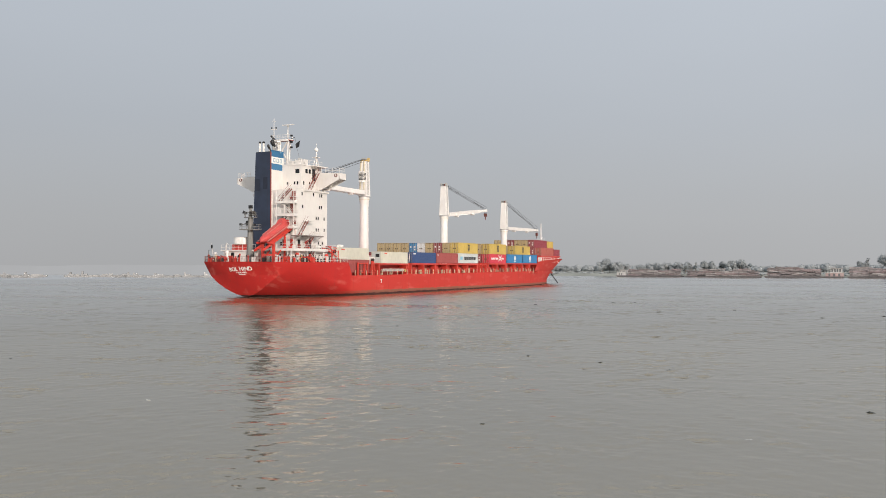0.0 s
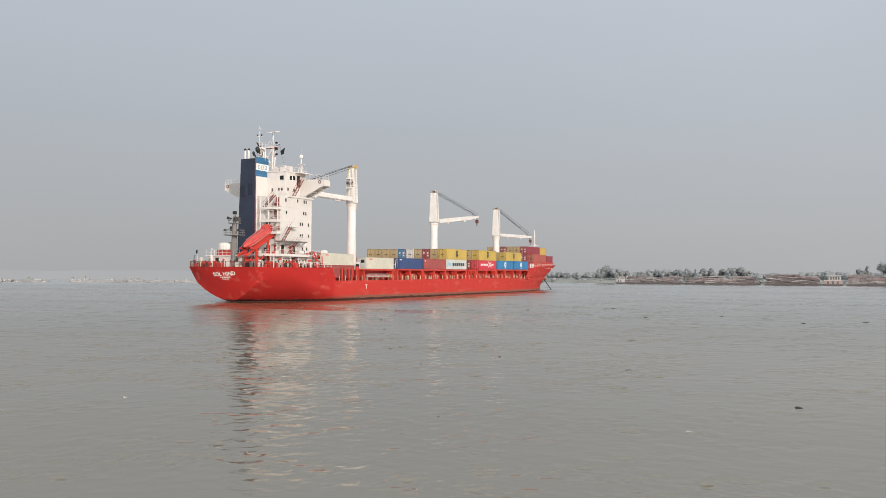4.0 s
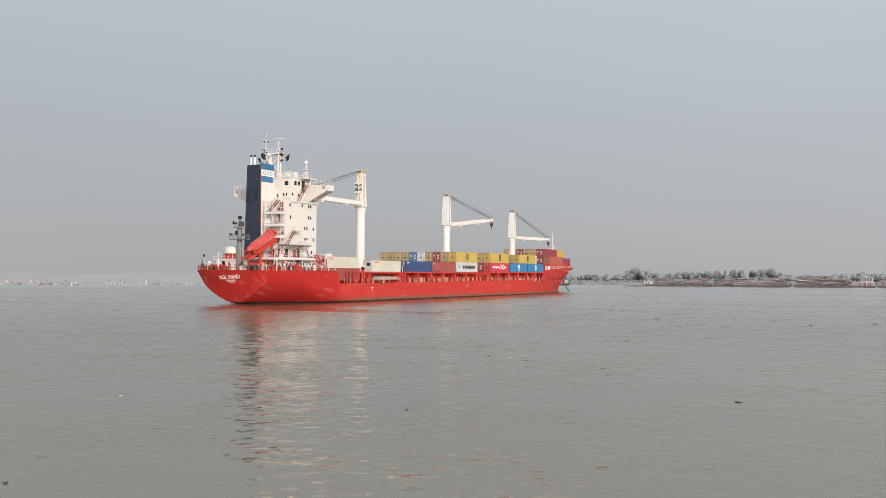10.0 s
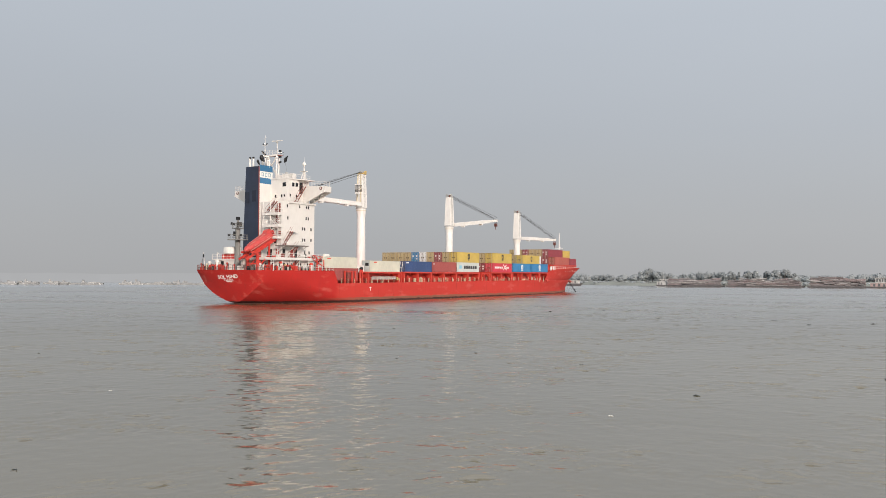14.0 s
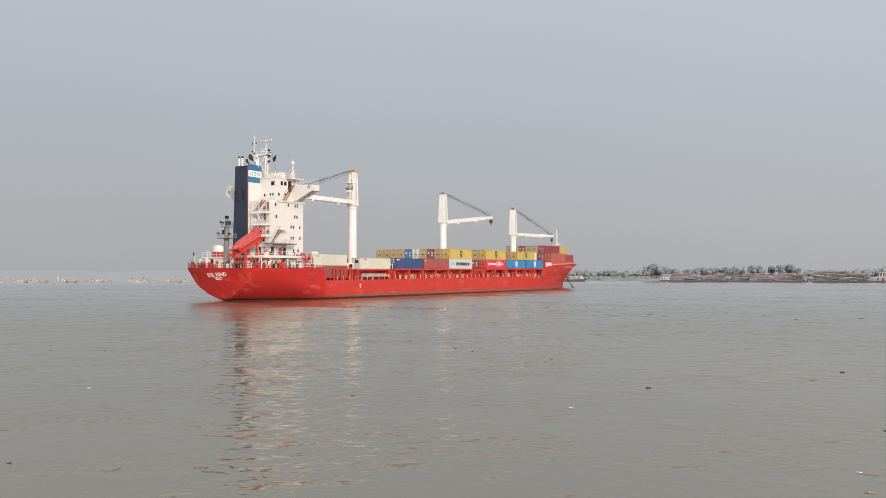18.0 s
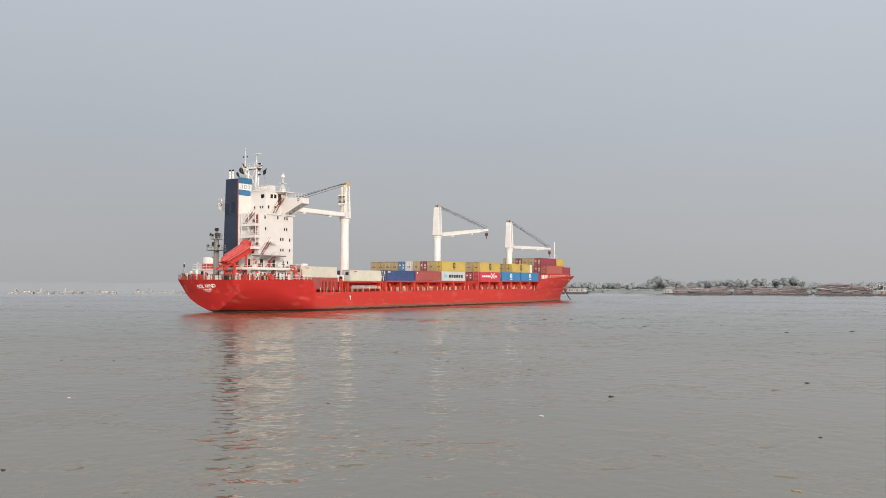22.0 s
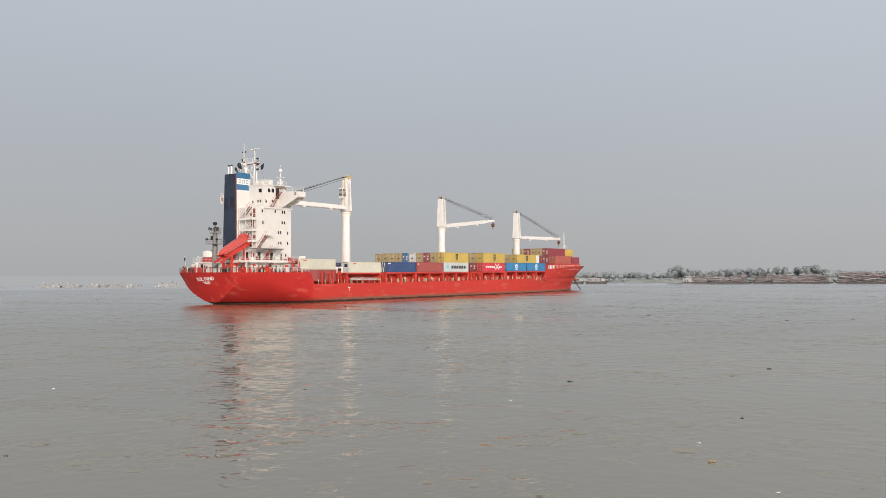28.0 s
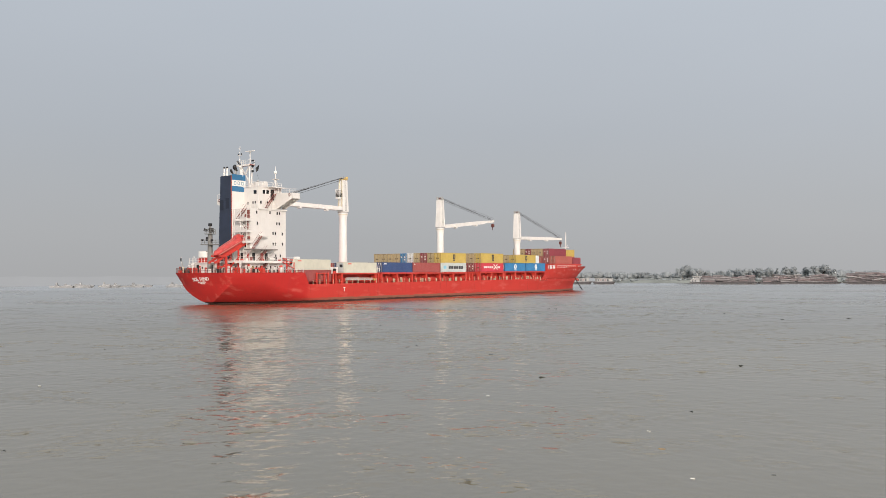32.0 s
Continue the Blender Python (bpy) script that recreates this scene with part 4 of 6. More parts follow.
def railing(name, pts, h=1.05, gap=1.6, material=None, parent=None, rails=(0.5, 1.0), post_r=0.035, label="", rail_paint=None):
    """Rails along a line of points, with its posts as parts of their own."""
    material = material or WHITE
    s = Shape()
    for p, q in zip(pts, pts[1:]):
        for k in rails:
            s.bar((p[0], p[1], p[2] + h * k), (q[0], q[1], q[2] + h * k), 0.05)
    if parent.parent is not None:          # rails on a part stay one mesh with their posts
        for p, q in zip(pts, pts[1:]):
            d = (Vector(q) - Vector(p))
            n = max(1, int(d.length / gap))
            for i in range(n + (q == pts[-1])):
                c = Vector(p) + d * (i / n)
                s.tube(c, c + Vector((0, 0, h)), post_r, seg=5)
        return part(name, s, material, parent, label)
    top = part(name, s, rail_paint or material, parent, label)
    post = Shape().tube((0, 0, 0), (0, 0, h), post_r, seg=5).mesh("post", material)
    for p, q in zip(pts, pts[1:]):
        d = (Vector(q) - Vector(p))
        n = max(1, int(d.length / gap))
        for i in range(n + (q == pts[-1])):
            ob = part("post", post, None, top)
            ob.location = Vector(p) + d * (i / n)
    return top


def stairs(p0, p1, width, parent, across=(1, 0, 0), material=None, name="stairs"):
    """A steep ladder between two points: stringers with treads between them."""
    material = material or STAIR_RED
    p0, p1, a = Vector(p0), Vector(p1), Vector(across)
    s = Shape()
    for k in (-0.5, 0.5):
        s.bar(p0 + a * width * k, p1 + a * width * k, 0.07, 0.18)
        up = Vector((0, 0, 0.95))
        s.bar(p0 + a * width * k + up, p1 + a * width * k + up, 0.035)
    n = max(3, int((p1.z - p0.z) / 0.28))
    if parent.parent is not None:          # ladders on a part stay one mesh with their treads
        for i in range(1, n):
            c = p0 + (p1 - p0) * (i / n)
            s.bar(c - a * width / 2, c + a * width / 2, 0.2, 0.05)
        return part(name, s, material, parent, "painted steel ladder")
    st = part(name, s, material, parent, "painted steel ladder")
    tread = Shape().box(-width / 2 if a.x else -0.12, width / 2 if a.x else 0.12, -0.12 if a.x else -width / 2, 0.12 if a.x else width / 2, -0.03, 0.03).mesh("tread", GREY)
    for i in range(1, n):
        ob = part("tread", tread, None, st)
        ob.location = p0 + (p1 - p0) * (i / n)
    return st


def flat_window_side(parent, x, cells, w=0.5, h=0.75):
    me = Shape().box(-0.02, 0.03, -w / 2, w / 2, -h / 2, h / 2).mesh("window", GLASS)
    for y, z in cells:
        part("window", me, None, parent).location = (x, y, z)


def flat_window_aft(parent, y, cells, w=0.5, h=0.75, material=None, name="window"):
    me = Shape().box(-w / 2, w / 2, -0.03, 0.02, -h / 2, h / 2).mesh(name, material or GLASS)
    for x, z in cells:
        part(name, me, None, parent).location = (x, y, z)


# deckhouse round the foot of the block, from the poop deck to the first tier
deckhouse = part("deckhouse", Shape().box(-1.9, 9.6, 6.0, 17.6, 6.5, 8.85).box(-9.6, -1.9, 13.5, 17.6, 6.5, 8.85), WHITE, ship, "white deckhouse with dark ports under an open deck")
tier = part("first_tier_deck", Shape().box(2.8, 10.9, 4.4, 8.4, 8.85, 9.08).box(-4.0, 10.9, 8.4, 15.2, 8.85, 9.08).box(-10.4, 10.3, 15.2, 20.2, 8.85, 9.08), WHITE, ship)
house = part("accommodation_block", Shape().box(0.5, 8.55, 8.4, 16.8, 9.08, 20.95).box(-8.3, 8.55, 16.8, 18.95, 9.08, 20.95), WHITE, ship, "white five-storey accommodation block with small dark windows")
# weld lines between storeys stand slightly proud
for z in (11.75, 13.95, 16.35, 18.75):
    part("deck_seam", Shape().box(8.55, 8.58, 8.5, 18.9, z - 0.05, z + 0.05), WHITE, house)
flat_window_side(house, 8.55, [(10.2, 20.1), (10.4, 17.6), (16.3, 20.15), (16.95, 20.15), (14.1, 20.2), (16.2, 17.75), (16.9, 17.75), (15.05, 15.5), (15.75, 15.5), (17.85, 15.45), (15.1, 13.1), (15.8, 13.1), (17.9, 13.15), (15.9, 10.4), (17.3, 10.4)], 0.34, 0.66)
flat_window_side(deckhouse, 9.6, [(6.9, 7.8), (8.2, 7.8), (9.3, 7.8), (10.4, 7.8), (12.7, 7.8), (13.4, 7.8), (14.7, 7.8), (15.6, 7.8), (16.3, 7.8)], 0.42, 0.6)
flat_window_aft(deckhouse, 6.0, [(5.0, 7.8), (6.6, 7.8), (8.4, 7.8)], 0.45, 0.6)
flat_window_aft(house, 8.4, [(4.9, 10.2), (6.9, 12.6), (6.2, 17.4), (6.2, 15.0)], 0.45, 0.7)
for x, z, m, nm in ((7.6, 9.1, RED, "door"), (5.7, 9.1, BLACK, "doorway"), (7.5, 16.2, STAIR_RED, "door"), (7.9, 18.6, STAIR_RED, "door"), (5.6, 13.8, BLACK, "doorway")):
    part(nm, Shape().box(x - 0.42, x + 0.42, 8.33, 8.41, z, z + 1.95), m, house)
for y, nm, m in ((11.7, "door", RED), (9.3, "doorway", BLACK), (13.0, "doorway", BLACK)):
    part(nm, Shape().box(8.54, 8.6, y - 0.4, y + 0.4, 9.1, 11.0), m, house)
# open galleries abaft the block
for z, x0 in ((18.35, 4.6), (15.85, 4.6), (13.45, 4.6)):
    g = part("gallery", Shape().box(x0, 9.0, 6.9, 8.38, z - 0.3, z).box(x0, 9.0, 6.9, 6.98, z, z + 0.22).box(8.92, 9.0, 6.98, 8.38, z, z + 0.22), WHITE, house)
    railing("gallery_rail", [(x0, 7.05, z), (8.95, 7.05, z), (8.95, 8.3, z)], 1.0, 0.9, WHITE, house)
for x in (4.7, 6.7, 8.85):
    part("gallery_post", Shape().tube((x, 7.1, 9.08), (x, 7.1, 20.8), 0.08, seg=6), WHITE, house)
stairs((4.9, 7.6, 18.35), (7.8, 7.6, 20.95), 0.7, house, (0, 1, 0))
stairs((8.2, 7.6, 15.85), (5.6, 7.6, 18.35), 0.7, house, (0, 1, 0), WHITE)
stairs((5.2, 7.6, 13.45), (8.0, 7.6, 15.85), 0.7, house, (0, 1, 0), WHITE)
for x, z in ((7.3, 18.9), (6.9, 16.3), (8.2, 14.0)):
    part("locker", Shape().box(x - 0.3, x + 0.3, 8.05, 8.38, z, z + 0.7), STAIR_RED, house)
# starboard boat platform and the ladders that climb to it
# grey plate, its colour darkened for the shade underneath
PLATE = paint("shaded_grey_platform_plate", (0.19, 0.165, 0.15), rough=0.7, dirt=0.3)
part("boat_platform", Shape().box(8.57, 10.9, 6.6, 14.4, 11.6, 11.82), PLATE, house)
railing("platform_rail", [(10.85, 6.7, 11.82), (10.85, 14.3, 11.82), (8.7, 14.3, 11.82)], 1.0, 1.1, WHITE, house)
for y in (7.0, 10.5, 14.0):
    part("platform_bracket", Shape().bar((8.6, y, 10.4), (10.7, y, 11.65), 0.14), WHITE, house)
stairs((9.5, 8.2, 11.82), (9.5, 10.7, 14.8), 0.6, house)
stairs((10.2, 9.0, 9.08), (10.2, 11.6, 11.7), 0.7, house)
stairs((10.2, 9.3, 6.5), (10.2, 12.0, 8.9), 0.7, house)
part("landing", Shape().box(8.57, 10.1, 10.6, 12.4, 14.62, 14.76), WHITE, house)
part("liferaft", Shape().tube((10.3, 12.2, 9.6), (10.3, 13.7, 9.6), 0.38, seg=12), LETTER, house)
part("tier_edge", Shape().box(10.9, 10.98, 4.4, 15.2, 8.72, 9.24).box(10.3, 10.38, 15.2, 20.2, 8.72, 9.24).box(2.8, 10.9, 4.32, 4.4, 8.72, 9.24), WHITE, tier)
railing("tier_rail", [(2.9, 4.5, 9.08), (10.8, 4.5, 9.08), (10.8, 15.1, 9.08), (10.2, 15.3, 9.08), (10.2, 20.1, 9.08)], 1.0, 1.3, WHITE, tier)
for y in (4.0, 6.6, 9.2, 11.8, 14.8):
    part("tier_pillar", Shape().tube((10.6, y, 6.5), (10.6, y, 8.85), 0.10, seg=6), WHITE, tier)
for x in (3.2, 9.4):
    part("tier_pillar", Shape().tube((x, 4.6, 6.5), (x, 4.6, 8.85), 0.10, seg=6), WHITE, tier)
part("doorway", Shape().box(9.58, 9.64, 11.1, 11.9, 6.55, 8.45), BLACK, deckhouse)
part("raft_canister", Shape().tube((11.2, 19.2, 9.9), (11.2, 20.6, 9.9), 0.36, seg=12), LETTER, ship, "white liferaft canister on a red frame")
# hose boxes, valves and pipes that crowd the side deck
rng_side = random.Random(31)
for i in range(22):
    y, w, hh = 5.0 + i * 0.66 + rng_side.uniform(-0.2, 0.2), rng_side.uniform(0.12, 0.32), rng_side.uniform(0.5, 1.3)
    x, m = rng_side.uniform(9.9, 11.2), (RED, WHITE, STAIR_RED, BLACK, YELLOW_PAINT, WHITE, RED)[i % 7]
    if i % 3 == 0:
        part("hose_box", Shape().box(x - 0.2, x + 0.2, y - w, y + w, 6.5, 6.6 + hh), m, ship)
    elif i % 3 == 1:
        part("vent_pipe", Shape().tube((x, y, 6.5), (x, y, 6.6 + hh), 0.1, seg=7).tube((x, y, 6.6 + hh), (x + 0.25, y, 6.45 + hh), 0.13, 0.16, 7), m, ship)
    else:
        part("valve_wheel", Shape().tube((x, y, 6.5), (x, y, 7.1), 0.06, seg=6).tube((x - 0.03, y, 7.2), (x + 0.05, y, 7.2), 0.24, seg=10), m, ship)
for i, (y, z, m) in enumerate(((5.2, 9.1, RED), (6.4, 9.1, LETTER), (7.9, 9.1, STAIR_RED), (11.0, 9.1, RED), (13.9, 9.1, LIFEBOAT), (14.8, 9.1, BLACK), (16.2, 9.1, RED), (17.5, 9.1, STAIR_RED))):
    part("tier_box", Shape().box(9.3, 9.8, y - 0.25, y + 0.25, z, z + 0.55 + 0.2 * (i % 3)), m, tier)
# red davit frames and white drums between the block and the boxes
for y in (16.6, 18.8):
    part("davit_arm", Shape().bar((11.4, y, 6.5), (11.4, y, 8.9), 0.22).bar((11.4, y, 8.9), (10.4, y + 0.8, 9.7), 0.2), RED, ship)
part("davit_brace", Shape().bar((11.4, 15.4, 8.9), (11.4, 19.2, 7.3), 0.18), RED, ship)
for y0, z0, y1, z1 in ((15.4, 9.9, 20.6, 9.3), (15.4, 9.2, 20.6, 8.6), (15.4, 9.9, 17.2, 9.0), (17.2, 9.0, 18.9, 9.5), (18.9, 9.5, 20.6, 8.6), (16.0, 6.6, 18.0, 9.0), (20.4, 6.6, 20.4, 9.3)):
    part("davit_brace", Shape().bar((11.2, y0, z0), (11.2, y1, z1), 0.10), RED, ship)
for y in (15.6, 18.2, 19.6):
    part("deck_locker", Shape().box(9.9, 10.9, y, y + 0.9, 6.5, 7.6), WHITE, ship)

# bridge, wings and monkey island
bridge = part("bridge_house", Shape().box(0.5, 7.2, 11.7, 16.8, 21.05, 26.05).box(-7.2, 7.2, 16.8, 18.7, 21.05, 26.05), WHITE, ship, "white navigating bridge with dark windows")
part("bridge_deck", Shape().box(2.9, 8.9, 10.6, 16.7, 20.75, 21.05).box(-8.9, 8.9, 16.7, 19.1, 20.75, 21.05), WHITE, bridge)
part("bridge_roof", Shape().box(0.4, 7.4, 11.5, 16.7, 26.05, 26.25).box(-7.4, 7.4, 16.7, 18.9, 26.05, 26.25), WHITE, bridge)
part("roof_visor", Shape().box(7.4, 8.7, 14.6, 18.9, 26.0, 26.2), WHITE, bridge)
part("wing_doorway", Shape().box(7.2, 7.24, 15.5, 16.5, 23.2, 25.6), BLACK, bridge)
part("visor_post", Shape().tube((8.6, 16.7, 24.8), (8.6, 16.7, 26.0), 0.06, seg=6), WHITE, bridge)
railing("bridge_deck_rail", [(3.0, 10.7, 21.05), (8.8, 10.7, 21.05), (8.8, 15.5, 21.05)], 1.05, 1.2, WHITE, bridge)
flat_window_side(bridge, 7.2, [(13.5, 24.95), (14.6, 25.0)], 0.72, 0.85)
flat_window_side(bridge, 7.2, [(12.6, 22.5), (14.6, 22.5)], 0.4, 0.7)
flat_window_aft(bridge, 11.7, [(6.3, 24.85)], 0.95, 0.85)
flat_window_aft(bridge, 11.7, [(6.35, 22.45), (5.6, 22.45), (3.9, 22.4)], 0.34, 0.65)
for s in (1, -1):
    # wing is open below, with added ribs, so its underside falls dark
    w = Shape()
    for y in (16.6, 19.0):
        w.hexa([(s * 7.2, y, 21.2), (s * 8.3, y, 21.25), (s * 8.3, y + 0.08, 21.25), (s * 7.2, y + 0.08, 21.2), (s * 7.2, y, 24.85), (s * 8.3, y, 24.85), (s * 8.3, y + 0.08, 24.85), (s * 7.2, y + 0.08, 24.85)])
        w.hexa([(s * 8.3, y, 21.25), (s * 13.1, y, 23.4), (s * 13.1, y + 0.08, 23.4), (s * 8.3, y + 0.08, 21.25), (s * 8.3, y, 24.85), (s * 13.1, y, 24.65), (s * 13.1, y + 0.08, 24.65), (s * 8.3, y + 0.08, 24.85)])
    part("bridge_wing", w.box(min(s * 13.02, s * 13.1), max(s * 13.02, s * 13.1), 16.6, 19.08, 23.4, 24.65), WHITE, bridge)
    part("wing_deck", Shape().hexa([(s * 7.2, 16.68, 24.1), (s * 13.02, 16.68, 24.0), (s * 13.02, 19.0, 24.0), (s * 7.2, 19.0, 24.1), (s * 7.2, 16.68, 24.2), (s * 13.02, 16.68, 24.1), (s * 13.02, 19.0, 24.1), (s * 7.2, 19.0, 24.2)]), DECK, bridge)
    for x in (8.6, 9.8, 11.0, 12.2):
        z = 21.4 + (x - 8.3) * 0.448
        part("wing_rib", Shape().box(s * x - 0.04, s * x + 0.04, 16.68, 19.0, z + 0.1, 24.0), WHITE, bridge)
    railing("wing_rail", [(s * 9.6, 16.7, 24.8), (s * 13.0, 16.7, 24.65), (s * 13.0, 18.5, 24.65)], 1.0, 0.8, WHITE, bridge)
    part("life_ring", Shape().tube((s * 12.2, 16.53, 24.2), (s * 12.2, 16.62, 24.2), 0.36, seg=14), HOOK, bridge)
    part("ring_centre", Shape().tube((s * 12.2, 16.51, 24.2), (s * 12.2, 16.6, 24.2), 0.2, seg=12), WHITE, bridge)
stairs((8.2, 13.2, 21.05), (8.2, 16.0, 24.7), 0.75, bridge)
railing("roof_rail", [(3.0, 11.6, 26.25), (7.3, 11.6, 26.25), (7.3, 18.8, 26.25)], 1.0, 1.2, WHITE, bridge)
for i, (x, y, w, h) in enumerate(((4.4, 12.3, 0.9, 0.8), (5.9, 12.5, 0.7, 0.9), (5.2, 15.2, 1.6, 1.3), (6.4, 14.2, 0.5, 0.7))):
    part("roof_locker", Shape().box(x - w / 2, x + w / 2, y - 0.5, y + 0.5, 26.25, 26.25 + h), WHITE, bridge)
part("vent_cowl", Shape().tube((5.9, 12.9, 26.25), (5.9, 12.9, 27.3), 0.22, seg=8).ball((5.9, 12.8, 27.35), 0.32), GREY, bridge)
# dome mast
dm = part("antenna_mast", Shape().tube((7.0, 17.2, 26.25), (7.0, 17.2, 29.3), 0.2, 0.12, 8), WHITE, ship)
for dx, dy in ((-0.9, -0.6), (0.9, -0.6), (0, 0.9)):
    part("mast_leg", Shape().tube((7.0 + dx * 0.4, 17.2 + dy, 26.25), (7.0, 17.2, 28.6), 0.07, seg=5), WHITE, dm)
part("mast_table", Shape().box(6.4, 7.6, 16.6, 17.8, 28.1, 28.2), WHITE, dm)
part("dome", Shape().ball((7.0, 17.2, 29.75), 0.42, 12, 8), LETTER, dm, "white satellite dome")
part("whip_aerial", Shape().tube((7.0, 17.2, 30.1), (7.0, 17.2, 31.2), 0.03, seg=4), WHITE, dm)
# radar mast
rm = part("radar_mast", Shape().box(-1.3, 3.4, 12.7, 14.2, 31.5, 31.62), WHITE, ship, "white radar mast with crossed braces")
for x0, x1 in ((0.2, -0.6), (2.6, 2.9)):
    for y in (13.1, 13.8):
        part("mast_leg", Shape().tube((x0, y, 26.2), (x1, y, 31.5), 0.2, 0.17, 7), WHITE, rm)
part("cross_brace", Shape().bar((0.0, 13.1, 27.5), (2.8, 13.1, 31.3), 0.22), WHITE, rm)
part("cross_brace", Shape().bar((2.7, 13.1, 27.5), (-0.3, 13.1, 31.3), 0.22), WHITE, rm)
railing("mast_rail", [(-1.2, 12.8, 31.62), (3.3, 12.8, 31.62), (3.3, 14.1, 31.62)], 0.95, 0.7, WHITE, rm)
part("mast_beam", Shape().bar((-1.2, 12.75, 31.4), (3.3, 12.75, 31.4), 0.3), WHITE, rm)
# dark plate put under the platform in place of its underside's shade
part("mast_underside", Shape().box(-1.35, 3.45, 12.65, 14.25, 31.36, 31.5), DECK, rm)
part("stay", Shape().bar((-1.4, 13.0, 32.6), (-0.2, 13.1, 31.4), 0.3), BLACK, rm)
part("signal_pole", Shape().tube((-0.95, 13.4, 31.6), (-0.95, 13.4, 36.2), 0.1, 0.05, 6).box(-1.6, -0.3, 13.3, 13.5, 33.9, 34.0).box(-1.4, -0.5, 13.35, 13.45, 35.5, 35.57), WHITE, rm)
part("mast_lamp", Shape().tube((-1.5, 13.4, 34.0), (-1.5, 13.4, 34.4), 0.12, seg=8), BLACK, rm)
part("mast_lamp", Shape().tube((-0.4, 13.4, 34.0), (-0.4, 13.4, 34.4), 0.12, seg=8), BLACK, rm)
part("scanner_post", Shape().tube((2.6, 13.4, 31.6), (2.6, 13.4, 34.3), 0.12, 0.1, 6), WHITE, rm)
part("scanner_gear", Shape().tube((2.6, 13.4, 34.2), (2.6, 13.4, 34.55), 0.3, 0.22, 8), GREY, rm)
part("radar_scanner", Shape().box(1.1, 4.1, 13.3, 13.5, 34.55, 34.72), WHITE, rm)
for z in (29.8, 30.9, 32.2):
    part("mast_lamp", Shape().box(3.3, 3.7, 13.2, 13.6, z, z + 0.35), BLACK, rm)
part("flag_halyard", Shape().tube((5.9, 13.4, 26.25), (4.3, 13.4, 32.0), 0.025, seg=4).bar((3.3, 13.4, 31.7), (4.4, 13.4, 32.0), 0.08), ROPE, rm)
part("flag", Shape().hexa([(4.7, 13.38, 29.7), (5.35, 13.45, 30.0), (5.35, 13.47, 30.0), (4.7, 13.41, 29.7), (4.5, 13.38, 30.6), (5.6, 13.5, 31.3), (5.6, 13.52, 31.3), (4.5, 13.41, 30.6)]), BLACK, rm, "small dark furled flag")

# funnel
funnel = part("funnel", Shape().hexa([(-1.95, 8.0, 6.5), (2.7, 8.0, 6.5), (2.7, 12.4, 6.5), (-1.95, 12.4, 6.5), (-1.25, 8.0, 28.5), (2.5, 8.0, 28.5), (2.5, 12.1, 28.5), (-1.25, 12.1, 28.5)]), NAVY, ship, "navy funnel with blue and white bands")


LOUVRE_NAVY = paint("dark_navy_louvre_paint", (0.012, 0.017, 0.033), rough=0.7)
EMBLEM = paint("blue_grey_emblem", (0.24, 0.36, 0.43), rough=0.6)


def funnel_panel(z0, z1, material, name, proud=0.03):
    f = lambda z: 2.7 - 0.2 * (z - 6.5) / 22 + 0.004
    g = lambda z: 12.4 - 0.3 * (z - 6.5) / 22
    return part(name, Shape().hexa([(f(z0), 8.12, z0), (f(z0) + proud, 8.12, z0), (f(z0) + proud, g(z0), z0), (f(z0), g(z0), z0), (f(z1), 8.12, z1), (f(z1) + proud, 8.12, z1), (f(z1) + proud, g(z1), z1), (f(z1), g(z1), z1)]), material, funnel)


funnel_panel(9.1, 25.0, WHITE, "white_side")
funnel_panel(25.0, 26.25, BLUE, "blue_band")
funnel_panel(26.25, 27.6, LETTER, "white_band")
funnel_panel(27.6, 28.9, BLUE, "blue_band")
for y0 in (8.75, 9.8, 10.85):
    for y1, w, z0, z1 in ((0.0, 0.66, 26.52, 26.66), (0.0, 0.66, 27.2, 27.34), (0.0, 0.14, 26.66, 27.2), (0.52, 0.14, 26.66, 27.2)):
        part("emblem_bar", Shape().box(2.53, 2.575, y0 + y1, y0 + y1 + w, z0, z1), EMBLEM, funnel)
part("edge_strip", Shape().bar((2.72, 8.02, 6.6), (2.52, 8.02, 28.5), 0.16), DECK, funnel)
for x, z in ((-0.7, 22.0), (1.2, 22.3)):
    part("louvre", Shape().box(x - 0.55, x + 0.55, 7.96, 8.02, z - 1.2, z + 1.2), LOUVRE_NAVY, funnel)
part("top_plate", Shape().box(-1.2, 2.45, 8.05, 12.0, 28.5, 28.6), BLACK, funnel)
for x, y, z, r in ((-0.85, 8.8, 30.5, 0.2), (0.0, 8.9, 30.5, 0.2)):
    p = part("exhaust_pipe", Shape().tube((x, y, 28.5), (x, y, z), r, seg=10), LETTER, funnel, "white exhaust pipe with a sooty cap")
    part("cap", Shape().ball((x, y, z + 0.08), r * 1.35, 10, 6), BLACK, funnel)
for x, y, z, r in ((0.95, 9.6, 29.8, 0.16), (1.55, 10.1, 30.6, 0.27)):
    p = part("exhaust_pipe", Shape().tube((x, y, 28.5), (x, y, z - 0.6), r * 0.9, seg=10), GREY, funnel, "bent grey exhaust pipe with a sooty mouth")
    part("mouth", Shape().tube((x + 0.1, y + 0.2, z - 0.85), (x - 0.1, y - 0.15, z - 0.1), r * 1.05, r * 1.5, 14).ball((x - 0.15, y - 0.2, z + 0.1), r * 1.75, 14, 8, (0.95, 0.95, 1.25)), BLACK, funnel, smooth=True)
for x in (2.0, 2.35):
    part("vent_duct", Shape().tube((x, 11.2, 28.5), (x, 11.2, 30.4), 0.2, seg=8).tube((x, 11.2, 30.3), (x + 0.2, 10.7, 30.9), 0.2, 0.24, 8), LETTER, funnel)

